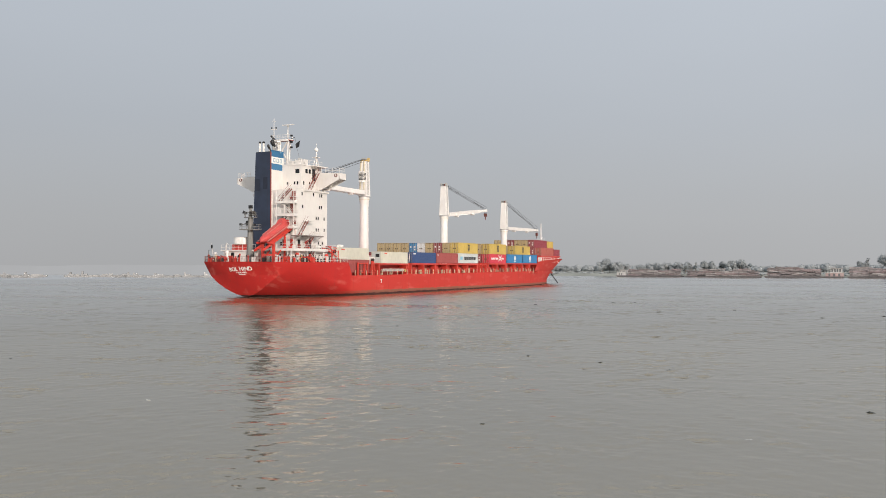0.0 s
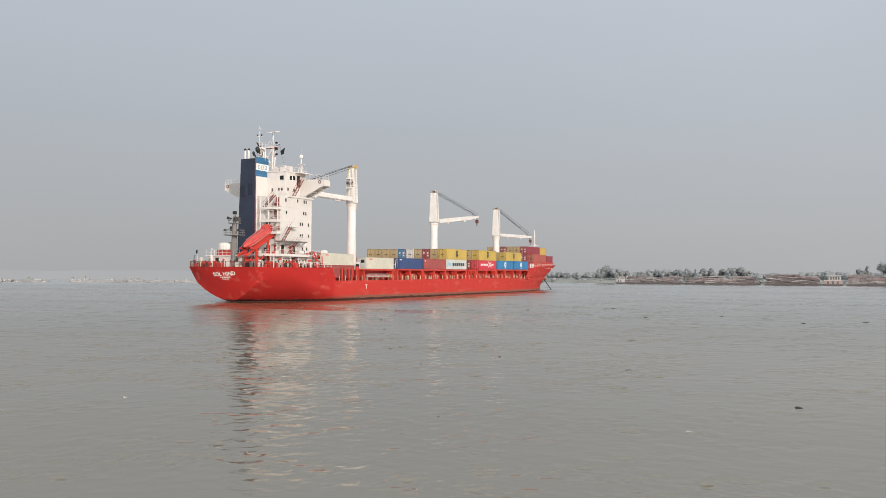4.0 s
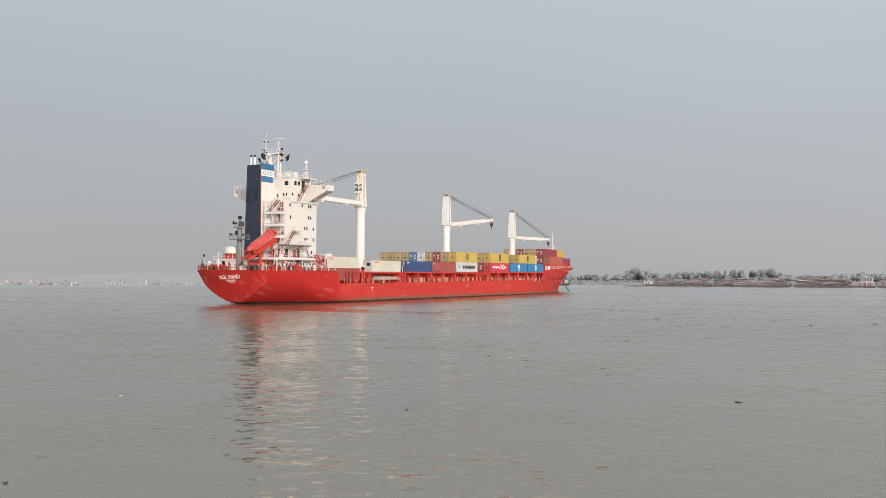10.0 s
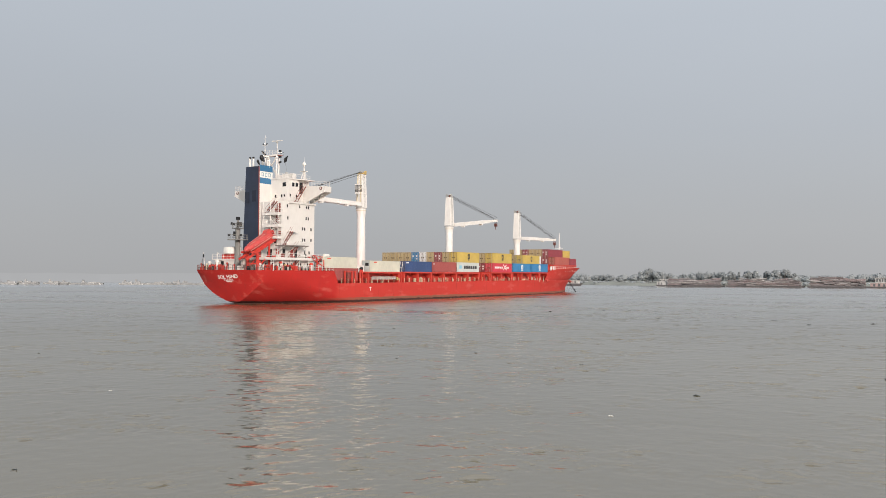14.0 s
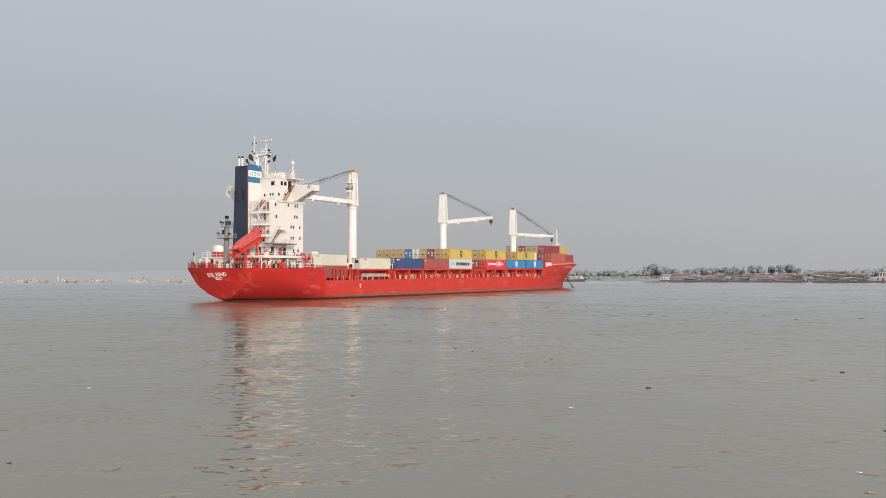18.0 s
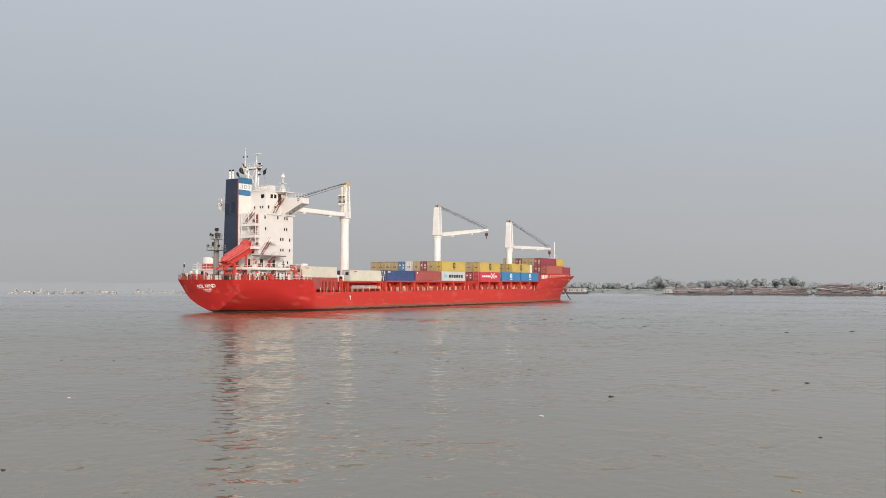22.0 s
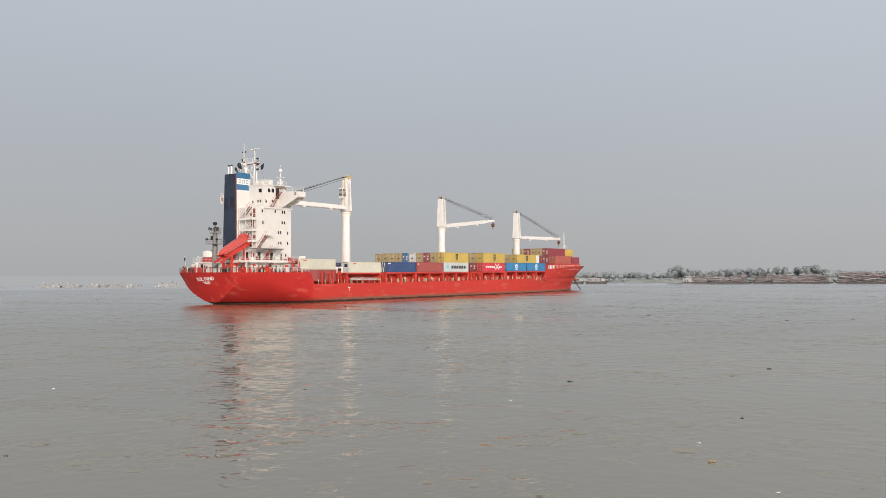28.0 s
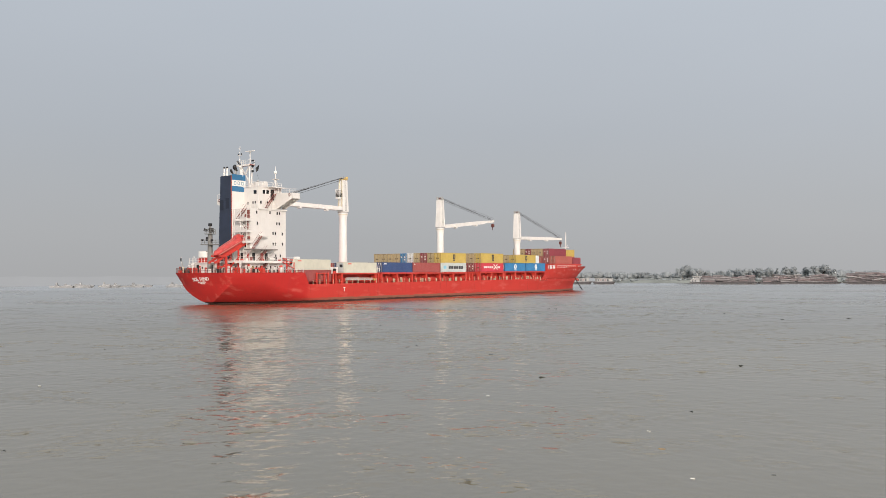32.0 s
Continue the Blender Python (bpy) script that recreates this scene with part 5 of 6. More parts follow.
# ---- poop deck fittings ----
STERN_RAIL = [(x * 0.985, y + 0.12, 6.58) for x, y in stern_line(6.6)]
railing("stern_rail", [(-x, y, z) for x, y, z in reversed(STERN_RAIL)][:-1] + STERN_RAIL, 1.05, 0.9, DARK_RAIL, ship, (0.5, 1.0), 0.05)
railing("poop_rail", [(12.1, 9.0, 6.58), (12.1, 21.2, 6.58)], 1.05, 1.2, WHITE, ship, (0.33, 0.66, 1.0))
railing("poop_rail", [(-12.1, 9.0, 6.58), (-12.1, 21.2, 6.58)], 1.05, 1.2, WHITE, ship, (0.33, 0.66, 1.0))
aft = part("winch_house", Shape().box(-4.9, 3.1, 2.9, 7.2, 6.5, 8.7), WHITE, ship, "white winch house with dark ports")
part("winch_house_roof", Shape().box(-5.3, 3.4, 2.5, 7.4, 8.7, 8.9), WHITE, aft)
flat_window_aft(aft, 2.9, [(-4.0, 7.7), (-1.0, 7.7), (1.0, 7.7)], 0.4, 0.5)
for x in (-2.6, 2.2):
    part("doorway", Shape().box(x - 0.4, x + 0.4, 2.84, 2.92, 6.52, 8.4), BLACK, aft)
railing("roof_rail", [(-5.2, 2.6, 8.9), (3.3, 2.6, 8.9)], 1.0, 1.0, WHITE, aft)
part("tank", Shape().tube((-0.95, 4.1, 10.0), (-0.95, 4.1, 11.35), 1.85, 1.85, 20), LETTER, aft, "white round tank")
part("red_skid", Shape().box(-2.7, 0.9, 2.9, 4.6, 8.9, 10.0), RED, aft)
part("small_davit", Shape().tube((-4.4, 3.2, 8.9), (-4.4, 3.2, 10.3), 0.08, seg=6).bar((-4.4, 3.2, 10.3), (-3.4, 2.6, 10.0), 0.1), WHITE, aft)
POST_GREY = paint("weathered_grey_post_paint", (0.21, 0.21, 0.20), rough=0.6, dirt=0.4, streak=3, grain=1.5)
col = part("vent_column", Shape().tube((1.9, 2.7, 6.5), (1.9, 2.7, 15.2), 0.62, 0.5, 16).tube((1.9, 2.7, 15.2), (1.9, 2.7, 17.0), 0.32, 0.2, 10), POST_GREY, ship, "grey stern post with round platforms", smooth=True)
for z, r in ((12.75, 2.1), (15.1, 1.25)):
    part("platform", Shape().tube((1.9, 2.7, z), (1.9, 2.7, z + 0.12), r, seg=20), POST_GREY, col)
    railing("platform_rail", [(1.9 + r * 0.95 * math.cos(math.pi * 2 * i / 10), 2.7 + r * 0.95 * math.sin(math.pi * 2 * i / 10), z + 0.12) for i in range(11)], 0.95, 5, POST_GREY, col)
part("search_lamp", Shape().box(1.62, 2.18, 2.4, 3.0, 16.9, 17.5), BLACK, col)
part("lamp_bracket", Shape().bar((1.2, 2.7, 16.2), (2.9, 2.7, 16.0), 0.16), POST_GREY, col)
part("lamp_box", Shape().box(2.1, 2.9, 2.1, 2.9, 15.5, 16.4), ROPE, col)
part("horn", Shape().tube((1.2, 2.6, 16.0), (0.7, 1.9, 16.2), 0.12, 0.32, 10), BLACK, col)
part("cable_box", Shape().box(1.3, 1.75, 2.0, 2.3, 13.6, 14.5), BLACK, col)
part("platform_ladder", Shape().bar((2.5, 2.2, 6.6), (2.45, 2.2, 12.8), 0.05).bar((2.5, 2.6, 6.6), (2.45, 2.6, 12.8), 0.05), POST_GREY, col)
part("deck_lamp", Shape().box(3.3, 3.75, 1.6, 2.0, 13.5, 13.9), BLACK, col)
part("deck_lamp", Shape().box(0.1, 0.5, 1.6, 2.0, 13.6, 14.0), BLACK, col)
part("yard", Shape().bar((0.2, 2.7, 13.9), (1.9, 2.7, 14.2), 0.12).bar((0.4, 2.7, 11.4), (1.9, 2.7, 11.2), 0.12), POST_GREY, col)


def mooring_winch(x, y, nm="mooring_winch"):
    w = part(nm, Shape().tube((x - 0.9, y, 7.15), (x + 0.9, y, 7.15), 0.35, seg=12), RED, ship, "red mooring winch")
    for k in (-0.95, 0.0, 0.95):
        part("drum_flange", Shape().tube((x + k - 0.06, y, 7.15), (x + k + 0.06, y, 7.15), 0.62, seg=14), RED, w)
    part("bed", Shape().box(x - 1.1, x + 1.1, y - 0.5, y + 0.5, 6.5, 6.62), RED, w)
    part("gearbox", Shape().box(x + 1.0, x + 1.5, y - 0.35, y + 0.35, 6.5, 7.5), RED, w)


for x, y in ((-6.6, 4.4), (8.6, 4.6), (-3.4, 1.9), (-9.2, 9.0), (11.0, 8.8)):
    mooring_winch(x, y)
for x, y in ((-8.6, 3.4), (-6.0, 1.6), (-3.6, 0.95), (0.5, 0.8), (3.5, 0.95), (6.3, 1.7), (8.9, 3.2), (10.9, 5.4), (11.5, 7.6), (11.5, 11.2), (11.5, 13.4)):
    b = part("bollard", Shape().tube((x, y + 0.3, 6.5), (x, y + 0.3, 7.35), 0.18, seg=8).tube((x, y + 0.3, 7.35), (x, y + 0.3, 7.42), 0.24, seg=8), BLACK if (x * 7) % 2 < 1 else RED, ship)
for x, y, h in ((-3.2, 2.0, 1.9), (7.3, 3.3, 1.7), (10.2, 3.6 + 3, 1.6), (11.2, 15.0, 1.4), (-9.8, 6.2, 1.7)):
    v = part("cowl_vent", Shape().tube((x, y, 6.5), (x, y, 6.5 + h), 0.26, seg=10), WHITE, ship)
    part("cowl", Shape().tube((x, y, 6.4 + h), (x, y, 6.8 + h), 0.45, 0.3, 10), RED if x > 5 else WHITE, v)
for x, y in ((9.2, 5.2), (10.6, 10.0), (11.2, 17.4), (-7.6, 5.8)):
    part("deck_locker", Shape().box(x - 0.5, x + 0.5, y - 0.4, y + 0.4, 6.5, 7.4), LIFEBOAT if x > 10 else WHITE, ship)
part("flagstaff", Shape().tube((-6.2, 1.6, 6.5), (-6.4, 1.2, 10.2), 0.06, 0.04, 6), WHITE, ship)
part("ensign", Shape().box(-6.5, -6.1, 1.1, 1.14, 9.2, 9.9), BLACK, ship, "small dark furled ensign")

# posts, chocks and small gear round the poop edge
rng_poop = random.Random(12)
edge = stern_line(6.6)
for side in (1, -1):
    for i in range(26):
        q = i / 26 * (len(edge) - 1)
        (xa, ya), (xb, yb) = edge[int(q)], edge[min(int(q) + 1, len(edge) - 1)]
        x, y = (xa + (xb - xa) * (q % 1)) * 0.93, ya + (yb - ya) * (q % 1) + rng_poop.uniform(0.5, 1.1)
        hh = rng_poop.uniform(0.5, 1.45)
        kind = rng_poop.choice(("fairlead", "deck_post", "deck_post", "air_pipe"))
        m = rng_poop.choice((BLACK, RED, RED, STANCHION, WHITE, DECK))
        if kind == "fairlead":
            part(kind, Shape().box(side * x - 0.35, side * x + 0.35, y - 0.2, y + 0.2, 6.5, 6.5 + 0.4 + 0.4 * hh), m, ship)
        elif kind == "air_pipe":
            part(kind, Shape().tube((side * x, y, 6.5), (side * x, y, 6.5 + hh), 0.11, seg=7).ball((side * x, y, 6.5 + hh), 0.22, 8, 5), m, ship)
        else:
            part(kind, Shape().tube((side * x, y, 6.5), (side * x, y, 6.5 + hh), 0.14, seg=7), m, ship)
for y in (9.6, 11.1, 12.8, 14.3, 15.9, 17.3, 18.6, 19.7):
    hh = rng_poop.uniform(0.7, 1.6)
    part("deck_post", Shape().tube((11.4, y, 6.5), (11.4, y, 6.5 + hh), 0.16, seg=7), rng_poop.choice((RED, RED, BLACK, STANCHION)), ship)
part("rope_stowage", Shape().box(-8.6, -5.0, 3.2, 5.0, 6.5, 7.2), DECK, ship)
part("awning_frame", Shape().bar((-9.3, 3.6, 6.5), (-9.3, 3.6, 8.9), 0.1).bar((-6.6, 1.8, 6.5), (-6.6, 1.8, 8.9), 0.1).bar((-9.3, 3.6, 8.9), (-6.6, 1.8, 8.9), 0.1), GREY, ship)

# free-fall lifeboat on its ramp
ramp = part("lifeboat_ramp", Shape().bar((5.6, -0.6, 8.7), (5.6, 8.2, 13.2), 0.24, 0.42), RED, ship, "red steel launching ramp")
part("ramp_rail", Shape().bar((7.6, -0.6, 8.7), (7.6, 8.2, 13.2), 0.24, 0.42), RED, ramp)
for y, z in ((0.0, 9.0), (2.6, 10.33), (5.8, 11.97)):
    part("ramp_tie", Shape().bar((5.6, y, z), (7.6, y, z), 0.18), RED, ramp)
for x in (5.3, 7.9):
    part("ramp_post", Shape().bar((x, 2.2, 6.5), (x, 2.2, 10.0), 0.42), RED, ramp)
    part("ramp_post", Shape().bar((x, 5.6, 6.5), (x, 5.6, 11.8), 0.3), RED, ramp)
    part("ramp_arm", Shape().bar((x, 2.2, 10.0), (x, 0.4, 10.2), 0.34), RED, ramp)
    part("ramp_brace", Shape().bar((x, 2.3, 7.0), (x, 5.5, 9.8), 0.2), RED, ramp)
part("ramp_beam", Shape().bar((5.3, 2.2, 7.9), (7.9, 2.2, 7.9), 0.3), RED, ramp)


FENDER = paint("faded_pink_fender", (0.52, 0.22, 0.19), rough=0.7)


def lifeboat():
    """A covered free-fall boat, nose down and aft, built along its own x axis."""
    m = pose(6.6, 3.75, 12.15, 0, 0, 90) @ pose(0, 0, 0, 0, -27.0, 0)
    top = thing("lifeboat", "red-orange covered free-fall lifeboat on its stern ramp", "lifeboat", m)
    rows = []
    for k in range(17):
        x = -4.3 + 8.6 * k / 16
        f = max(0.0, 1 - abs(x / 4.3) ** (7.0 if x > 0 else 2.3))
        w = 1.14 * max(0.0004, f) ** 0.55
        row = []
        for j in range(17):
            a = 2 * math.pi * j / 16
            yy, zz = math.cos(a), math.sin(a)
            row.append((x, w * (abs(yy) ** 0.8) * (1 if yy > 0 else -1), 0.15 * (x < -3) + (1.15 if zz > 0 else 1.05) * w / 1.35 * (abs(zz) ** 0.85) * (1 if zz > 0 else -1)))
        rows.append(row)
    part("hull", Shape().grid(rows, flip=True), LIFEBOAT, top, smooth=True)
    part("fender", Shape().box(-3.6, 3.6, 1.09, 1.21, -0.12, 0.0), FENDER, top)
    part("fender", Shape().box(-3.6, 3.6, -1.21, -1.09, -0.12, 0.0), FENDER, top)
    part("conning_hatch", Shape().hexa([(2.0, -0.7, 0.62), (4.1, -0.7, 0.55), (4.1, 0.7, 0.55), (2.0, 0.7, 0.62), (2.9, -0.5, 1.4), (3.9, -0.5, 1.35), (3.9, 0.5, 1.35), (2.9, 0.5, 1.4)]), LIFEBOAT, top)
    for y in (-0.5, 0.5):
        part("roof_rail", Shape().bar((-2.6, y, 0.84), (2.2, y, 1.0), 0.07), FENDER, top)
    part("stern_frame", Shape().box(4.1, 4.3, -1.0, 1.0, -0.8, 0.85), LIFEBOAT, top)
    part("skid", Shape().box(-3.4, 3.4, -0.9, -0.75, -1.1, -0.6), RED, top)
    part("skid", Shape().box(-3.4, 3.4, 0.75, 0.9, -1.1, -0.6), RED, top)
    for x, y in ((-1.6, 0.03), (0.2, 0.03), (2.0, 0.03)):
        part("grab_strip", Shape().box(x - 0.5, x + 0.5, -1.1, -1.0, 0.28, 0.33), FENDER, top)


lifeboat()

# ---- main deck: rails, gangway and gear along the side ----
for side in (1, -1):
    railing("deck_rail", [(side * 12.15, 24.2, 3.9), (side * 12.15, 60, 4.08), (side * 12.15, 95, 4.27), (side * 12.15, 129, 4.46)], 1.05, 2.2, STANCHION, ship, (0.5, 1.0), 0.06, rail_paint=RED)
GANG = paint("dull_aluminium", (0.50, 0.49, 0.46), rough=0.5, metal=0.2, dirt=0.3)
gang = part("gangway", Shape().box(11.7, 12.1, 35.6, 45.2, 4.7, 5.2), GANG, ship, "stowed dull aluminium accommodation ladder")
for i in range(12):
    part("gangway_rib", Shape().box(12.1, 12.14, 35.8 + i * 0.83, 35.95 + i * 0.83, 4.7, 4.95), GREY, gang)
part("gangway_rail", Shape().bar((12.1, 35.6, 5.38), (12.1, 45.2, 5.38), 0.07), GANG, gang)
part("gangway_drum", Shape().tube((11.7, 46.0, 4.9), (12.1, 46.0, 4.9), 0.36, seg=14), YELLOW_PAINT, gang)
for y, m in ((25.6, RED), (26.6, STAIR_RED), (28.2, RED), (29.4, RED), (31.2, RED), (32.0, RED), (47.6, RED), (88.0, RED), (89.6, RED), (92.4, RED), (107.0, RED)):
    for side in (1, -1):
        part("deck_stanchion", Shape().box(side * 11.9 - 0.14, side * 11.9 + 0.14, y - 0.16, y + 0.16, 3.86, 6.3 if y > 33 else 6.6), m, ship)
for y0, y1 in ((25.6, 29.4), (31.2, 34.0), (88.0, 92.4)):
    part("stanchion_beam", Shape().box(11.75, 12.05, y0, y1, 6.3, 6.5), RED, ship)
part("hose_reel", Shape().tube((11.5, 31.8, 7.2), (12.0, 31.8, 7.2), 0.34, seg=16), BLACK, ship)
part("reel_stand", Shape().box(11.6, 11.9, 31.4, 32.2, 6.5, 7.0), RED, ship)
part("engine_casing", Shape().box(-6, 8.0, 22.0, 33.0, 3.86, 6.3), RED, ship)
for y in (31.0, 32.6):
    part("white_locker", Shape().box(9.6, 11.0, y, y + 1.2, 6.3, 7.9), WHITE, ship)
# lashing ladders by the gap between the second and third bays
for x in (10.3, 11.0, 11.7):
    part("lashing_bar", Shape().bar((x, 48.2, 6.6), (x, 48.7, 9.0), 0.09), LETTER, ship)
part("lashing_rung", Shape().bar((10.3, 48.3, 7.6), (11.7, 48.3, 7.6), 0.08), LETTER, ship)
# dark pipes and vents in the shade behind the posts
for i, y in enumerate([37, 41, 52, 55, 58, 64, 67, 70, 77, 80, 83, 97, 103, 110, 113, 117, 123, 126, 129]):
    part("side_vent", Shape().tube((10.9, y, 3.86), (10.9, y, 4.9 + 0.4 * (i % 3)), 0.28, seg=8), (STANCHION, STANCHION, RED)[i % 3], ship)
for y in range(36, 130, 3):
    if not (34 < y < 49 or 86 < y < 94):
        part("pipe_stand", Shape().box(12.0, 12.1, y - 0.12, y + 0.12, 3.9, 5.0), STANCHION, ship)

# forecastle fittings
railing("bow_rail", [(11.9, 134.5, 7.3), (11.6, 146, 7.3), (10.7, 156, 7.3)], 1.6, 2.0, LETTER, ship, (0.6, 1.0), 0.06)
for y, x in ((136, 10.4), (139, 10.2), (141.5, 10.0), (158, 9.9), (161, 9.3), (164.5, 8.0)):
    part("deck_fitting", Shape().tube((x, y, 7.25), (x, y, 8.9), 0.3, seg=8), LETTER if y % 2 else RED, ship)
part("windlass", Shape().tube((2, 167, 8.1), (5, 167, 8.1), 0.6, seg=12).box(1.6, 5.4, 166.4, 167.6, 7.25, 7.6), GREY, ship)
# anchor chain leading from the bow into the water
p0, p1 = Vector((2.6, 171.6, 3.6)), Vector((6.9, 170.0, -1.3))
for i in range(16):
    f0, f1 = i / 16, (i + 1.15) / 16
    part("chain_link", Shape().bar(p0.lerp(p1, f0), p0.lerp(p1, f1), 0.16 if i % 2 else 0.28, 0.28 if i % 2 else 0.16), BLACK, ship)
part("hawse_pipe", Shape().tube((1.2, 173.6, 4.2), (1.9, 174.9, 3.6), 0.45, seg=12), DECK, ship)

# ship and all aboard turn about the line of sight, undoing LEVEL in view
view_roll = Matrix.Translation((18, 60, 11)) @ Matrix.Rotation(radians(LEVEL), 4, Vector((0.530, -0.847, -0.023))) @ Matrix.Translation((-18, -60, -11))
for ob in [o for o in scene.objects if o.parent is None and (o == ship or o.name.startswith(("shipping_container", "lifeboat")))]:
    ob.matrix_world = view_roll @ ob.matrix_world

# ---- the far bank ----
BANK = paint("far_bank_earth", (0.25, 0.26, 0.235), rough=0.95, vary=0.25, scale=0.05)


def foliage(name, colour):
    """Leaves that let some light through, in colours paled and greyed to imitate haze."""
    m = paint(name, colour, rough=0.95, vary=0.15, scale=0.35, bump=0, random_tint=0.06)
    n, l = m.node_tree.nodes, m.node_tree.links
    src = n["Principled BSDF"].inputs["Base Color"].links[0].from_socket
    front, back, join = n.new("ShaderNodeBsdfDiffuse"), n.new("ShaderNodeBsdfTranslucent"), n.new("ShaderNodeMixShader")
    for k, node in enumerate((front, back)):
        l.new(src, node.inputs["Color"])
        l.new(node.outputs[0], join.inputs[1 + k])
    join.inputs[0].default_value = 0.45
    l.new(join.outputs[0], n["Material Output"].inputs["Surface"])
    n.remove(n["Principled BSDF"])
    return m


LEAF = foliage("hazed_foliage", (0.46, 0.488, 0.503))
BARK = paint("grey_bark", (0.22, 0.20, 0.185), rough=0.95)
# log colours are paled and greyed to imitate haze
LOGS = [paint(n, c, rough=0.85, vary=0.25, scale=0.8, random_tint=0.25) for n, c in (("brown_log", (0.225, 0.200, 0.203)), ("red_brown_log", (0.245, 0.196, 0.198)), ("pale_log", (0.31, 0.29, 0.285)), ("dark_log", (0.215, 0.19, 0.192)))]
BARGE = paint("weathered_barge_steel", (0.13, 0.125, 0.13), rough=0.8, dirt=0.4)
CABIN = paint("chalky_cabin_paint", (0.52, 0.51, 0.50), rough=0.7, dirt=0.3)
# pane tone is lifted from near black to imitate haze
HAZED_PANE = paint("hazed_window_glass", (0.12, 0.125, 0.13), rough=0.4)
PINK = paint("faded_red_cabin_paint", (0.42, 0.31, 0.30), rough=0.7)

SHORE_Y = 384.0


def bank():
    s = Shape()
    n = 110
    xs = [-900 + 2300 * i / n for i in range(n + 1)]

    def edge(x):
        bend = 0.0 if x > -75 else -(x + 75) * 1.6
        return SHORE_Y + bend + 4 * math.sin(x * 0.021) + 2.0 * math.sin(x * 0.083 + 1)
    rows = [[(x, edge(x) + d, z + (0.35 * noise.noise((x * 0.05, d, 3.0)) if z > 0 else 0)) for x in xs] for d, z in ((-3, -0.8), (3, 0.5), (10, 1.3), (26, 1.8), (80, 2.2), (500, 3), (2500, 4))]
    ob = new("river_bank", s.grid(rows).mesh("river_bank", BANK, True))
    return tagged(ob, "low green-brown river bank seen through haze", "river bank", kind="structure")


bank()


def leaf_cloud(s, c, r, n, size, rng, squash=0.8):
    """Many small tilted leaf clumps inside an uneven ball."""
    for _ in range(n):
        d = Vector((rng.gauss(0, 1), rng.gauss(0, 1), rng.gauss(0, 1) * squash)).normalized() * r * rng.uniform(0.7, 1.0)
        p = Vector(c) + d
        # leaves turn every way, a little outwards and up
        k = (d.normalized() * 0.4 + Vector((0.1, -0.15, 0.3)) + Vector((rng.uniform(-1, 1), rng.uniform(-1, 1), rng.uniform(-1, 1))) * 0.7).normalized()
        a = k.cross(Vector((rng.uniform(-1, 1), rng.uniform(-1, 1), rng.uniform(-0.3, 0.3)))).normalized() * size * rng.uniform(0.6, 1.3)
        b = k.cross(a).normalized() * size * rng.uniform(0.6, 1.3)
        k = k * size * 0.15
        s.add([p - a, p + b, p + a, p - b, p + k], [(0, 3, 4), (3, 2, 4), (2, 1, 4), (1, 0, 4), (0, 1, 2, 3)])


def leafy_mass(s, c, r, rng, squash=0.8):
    """The dense inside of a crown: a lumpy, closed clump."""
    k = len(s.v)
    s.ball(c, r, 12, 8, (1, 1, squash))
    off = rng.uniform(0, 50)
    for i in range(k, len(s.v)):
        d = Vector(s.v[i]) - Vector(c)
        s.v[i] = tuple(Vector(c) + d * (1 + 0.34 * noise.noise(d * (1.9 / r) + Vector((off, 0, 0)))))


def tree(x, y, h, w, seed, tall=False, z0=1.3):
    rng = random.Random(seed)
    top = thing("tree", "grey-green leafy tree on the hazy river bank", "tree", pose(x, y, z0), "trees on the far bank")
    trunk = part("trunk", Shape().tube((0, 0, -0.6), (0.1, 0.1, h * 0.45), 0.32, 0.2, 7).tube((0.1, 0.1, h * 0.45), (0.0, 0.2, h * 0.85), 0.2, 0.06, 6), BARK, top)
    crown = Shape()
    n = 4 if tall else rng.randint(6, 9)
    for i in range(n):
        a = rng.uniform(0, 6.28)
        rad = w * (0.12 if tall else rng.uniform(0.15, 0.42))
        zc = h * (0.45 + 0.5 * i / n if tall else rng.uniform(0.42, 0.86))
        c = (math.cos(a) * rad, math.sin(a) * rad, zc)
        part("limb", Shape().tube((0.05, 0.05, h * rng.uniform(0.25, 0.45)), c, 0.12, 0.04, 5), BARK, trunk)
        r = w * (0.22 if tall else rng.uniform(0.2, 0.3))
        leafy_mass(crown, c, r * 0.85, rng)
        leaf_cloud(crown, c, r * 1.12, 170, 0.22, rng)
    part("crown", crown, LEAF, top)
    return top


TREES = [(-45.0, 400, 7.0, 8.0, 0), (-40.5, 401, 8.6, 9.0, 0), (-35.5, 399, 7.4, 7.5, 0), (-31.0, 402, 5.6, 5.0, 0), (-61.3, 400, 3.6, 5.5, 0), (-72.0, 410, 5.2, 6.5, 0), (-80.0, 412, 4.2, 7.0, 0), (-93.0, 415, 4.6, 8.0, 0),
         (-20.5, 402, 5.0, 7.0, 0), (-14.5, 403, 5.8, 8.0, 0), (-8.5, 402, 6.2, 8.0, 0), (-3.5, 403, 5.8, 7.0, 0), (1.5, 400, 6.6, 5.5, 0), (6.0, 400, 7.3, 6.5, 0), (9.5, 401, 6.0, 4.0, 0), (11.9, 400, 7.8, 2.2, 1),
         (17.0, 400, 7.4, 5.0, 0), (20.8, 400, 8.0, 5.0, 0), (26.3, 406, 7.7, 5.5, 0), (33.0, 400, 8.7, 6.5, 0), (37.2, 400, 9.1, 6.5, 0), (41.0, 402, 6.2, 4.5, 0),
         (101.0, 402, 7.6, 5.0, 0), (104.0, 402, 10.2, 3.0, 1), (113.5, 402, 10.8, 8.5, 0), (122, 402, 9.4, 8, 0), (132, 402, 10.2, 8, 0)]
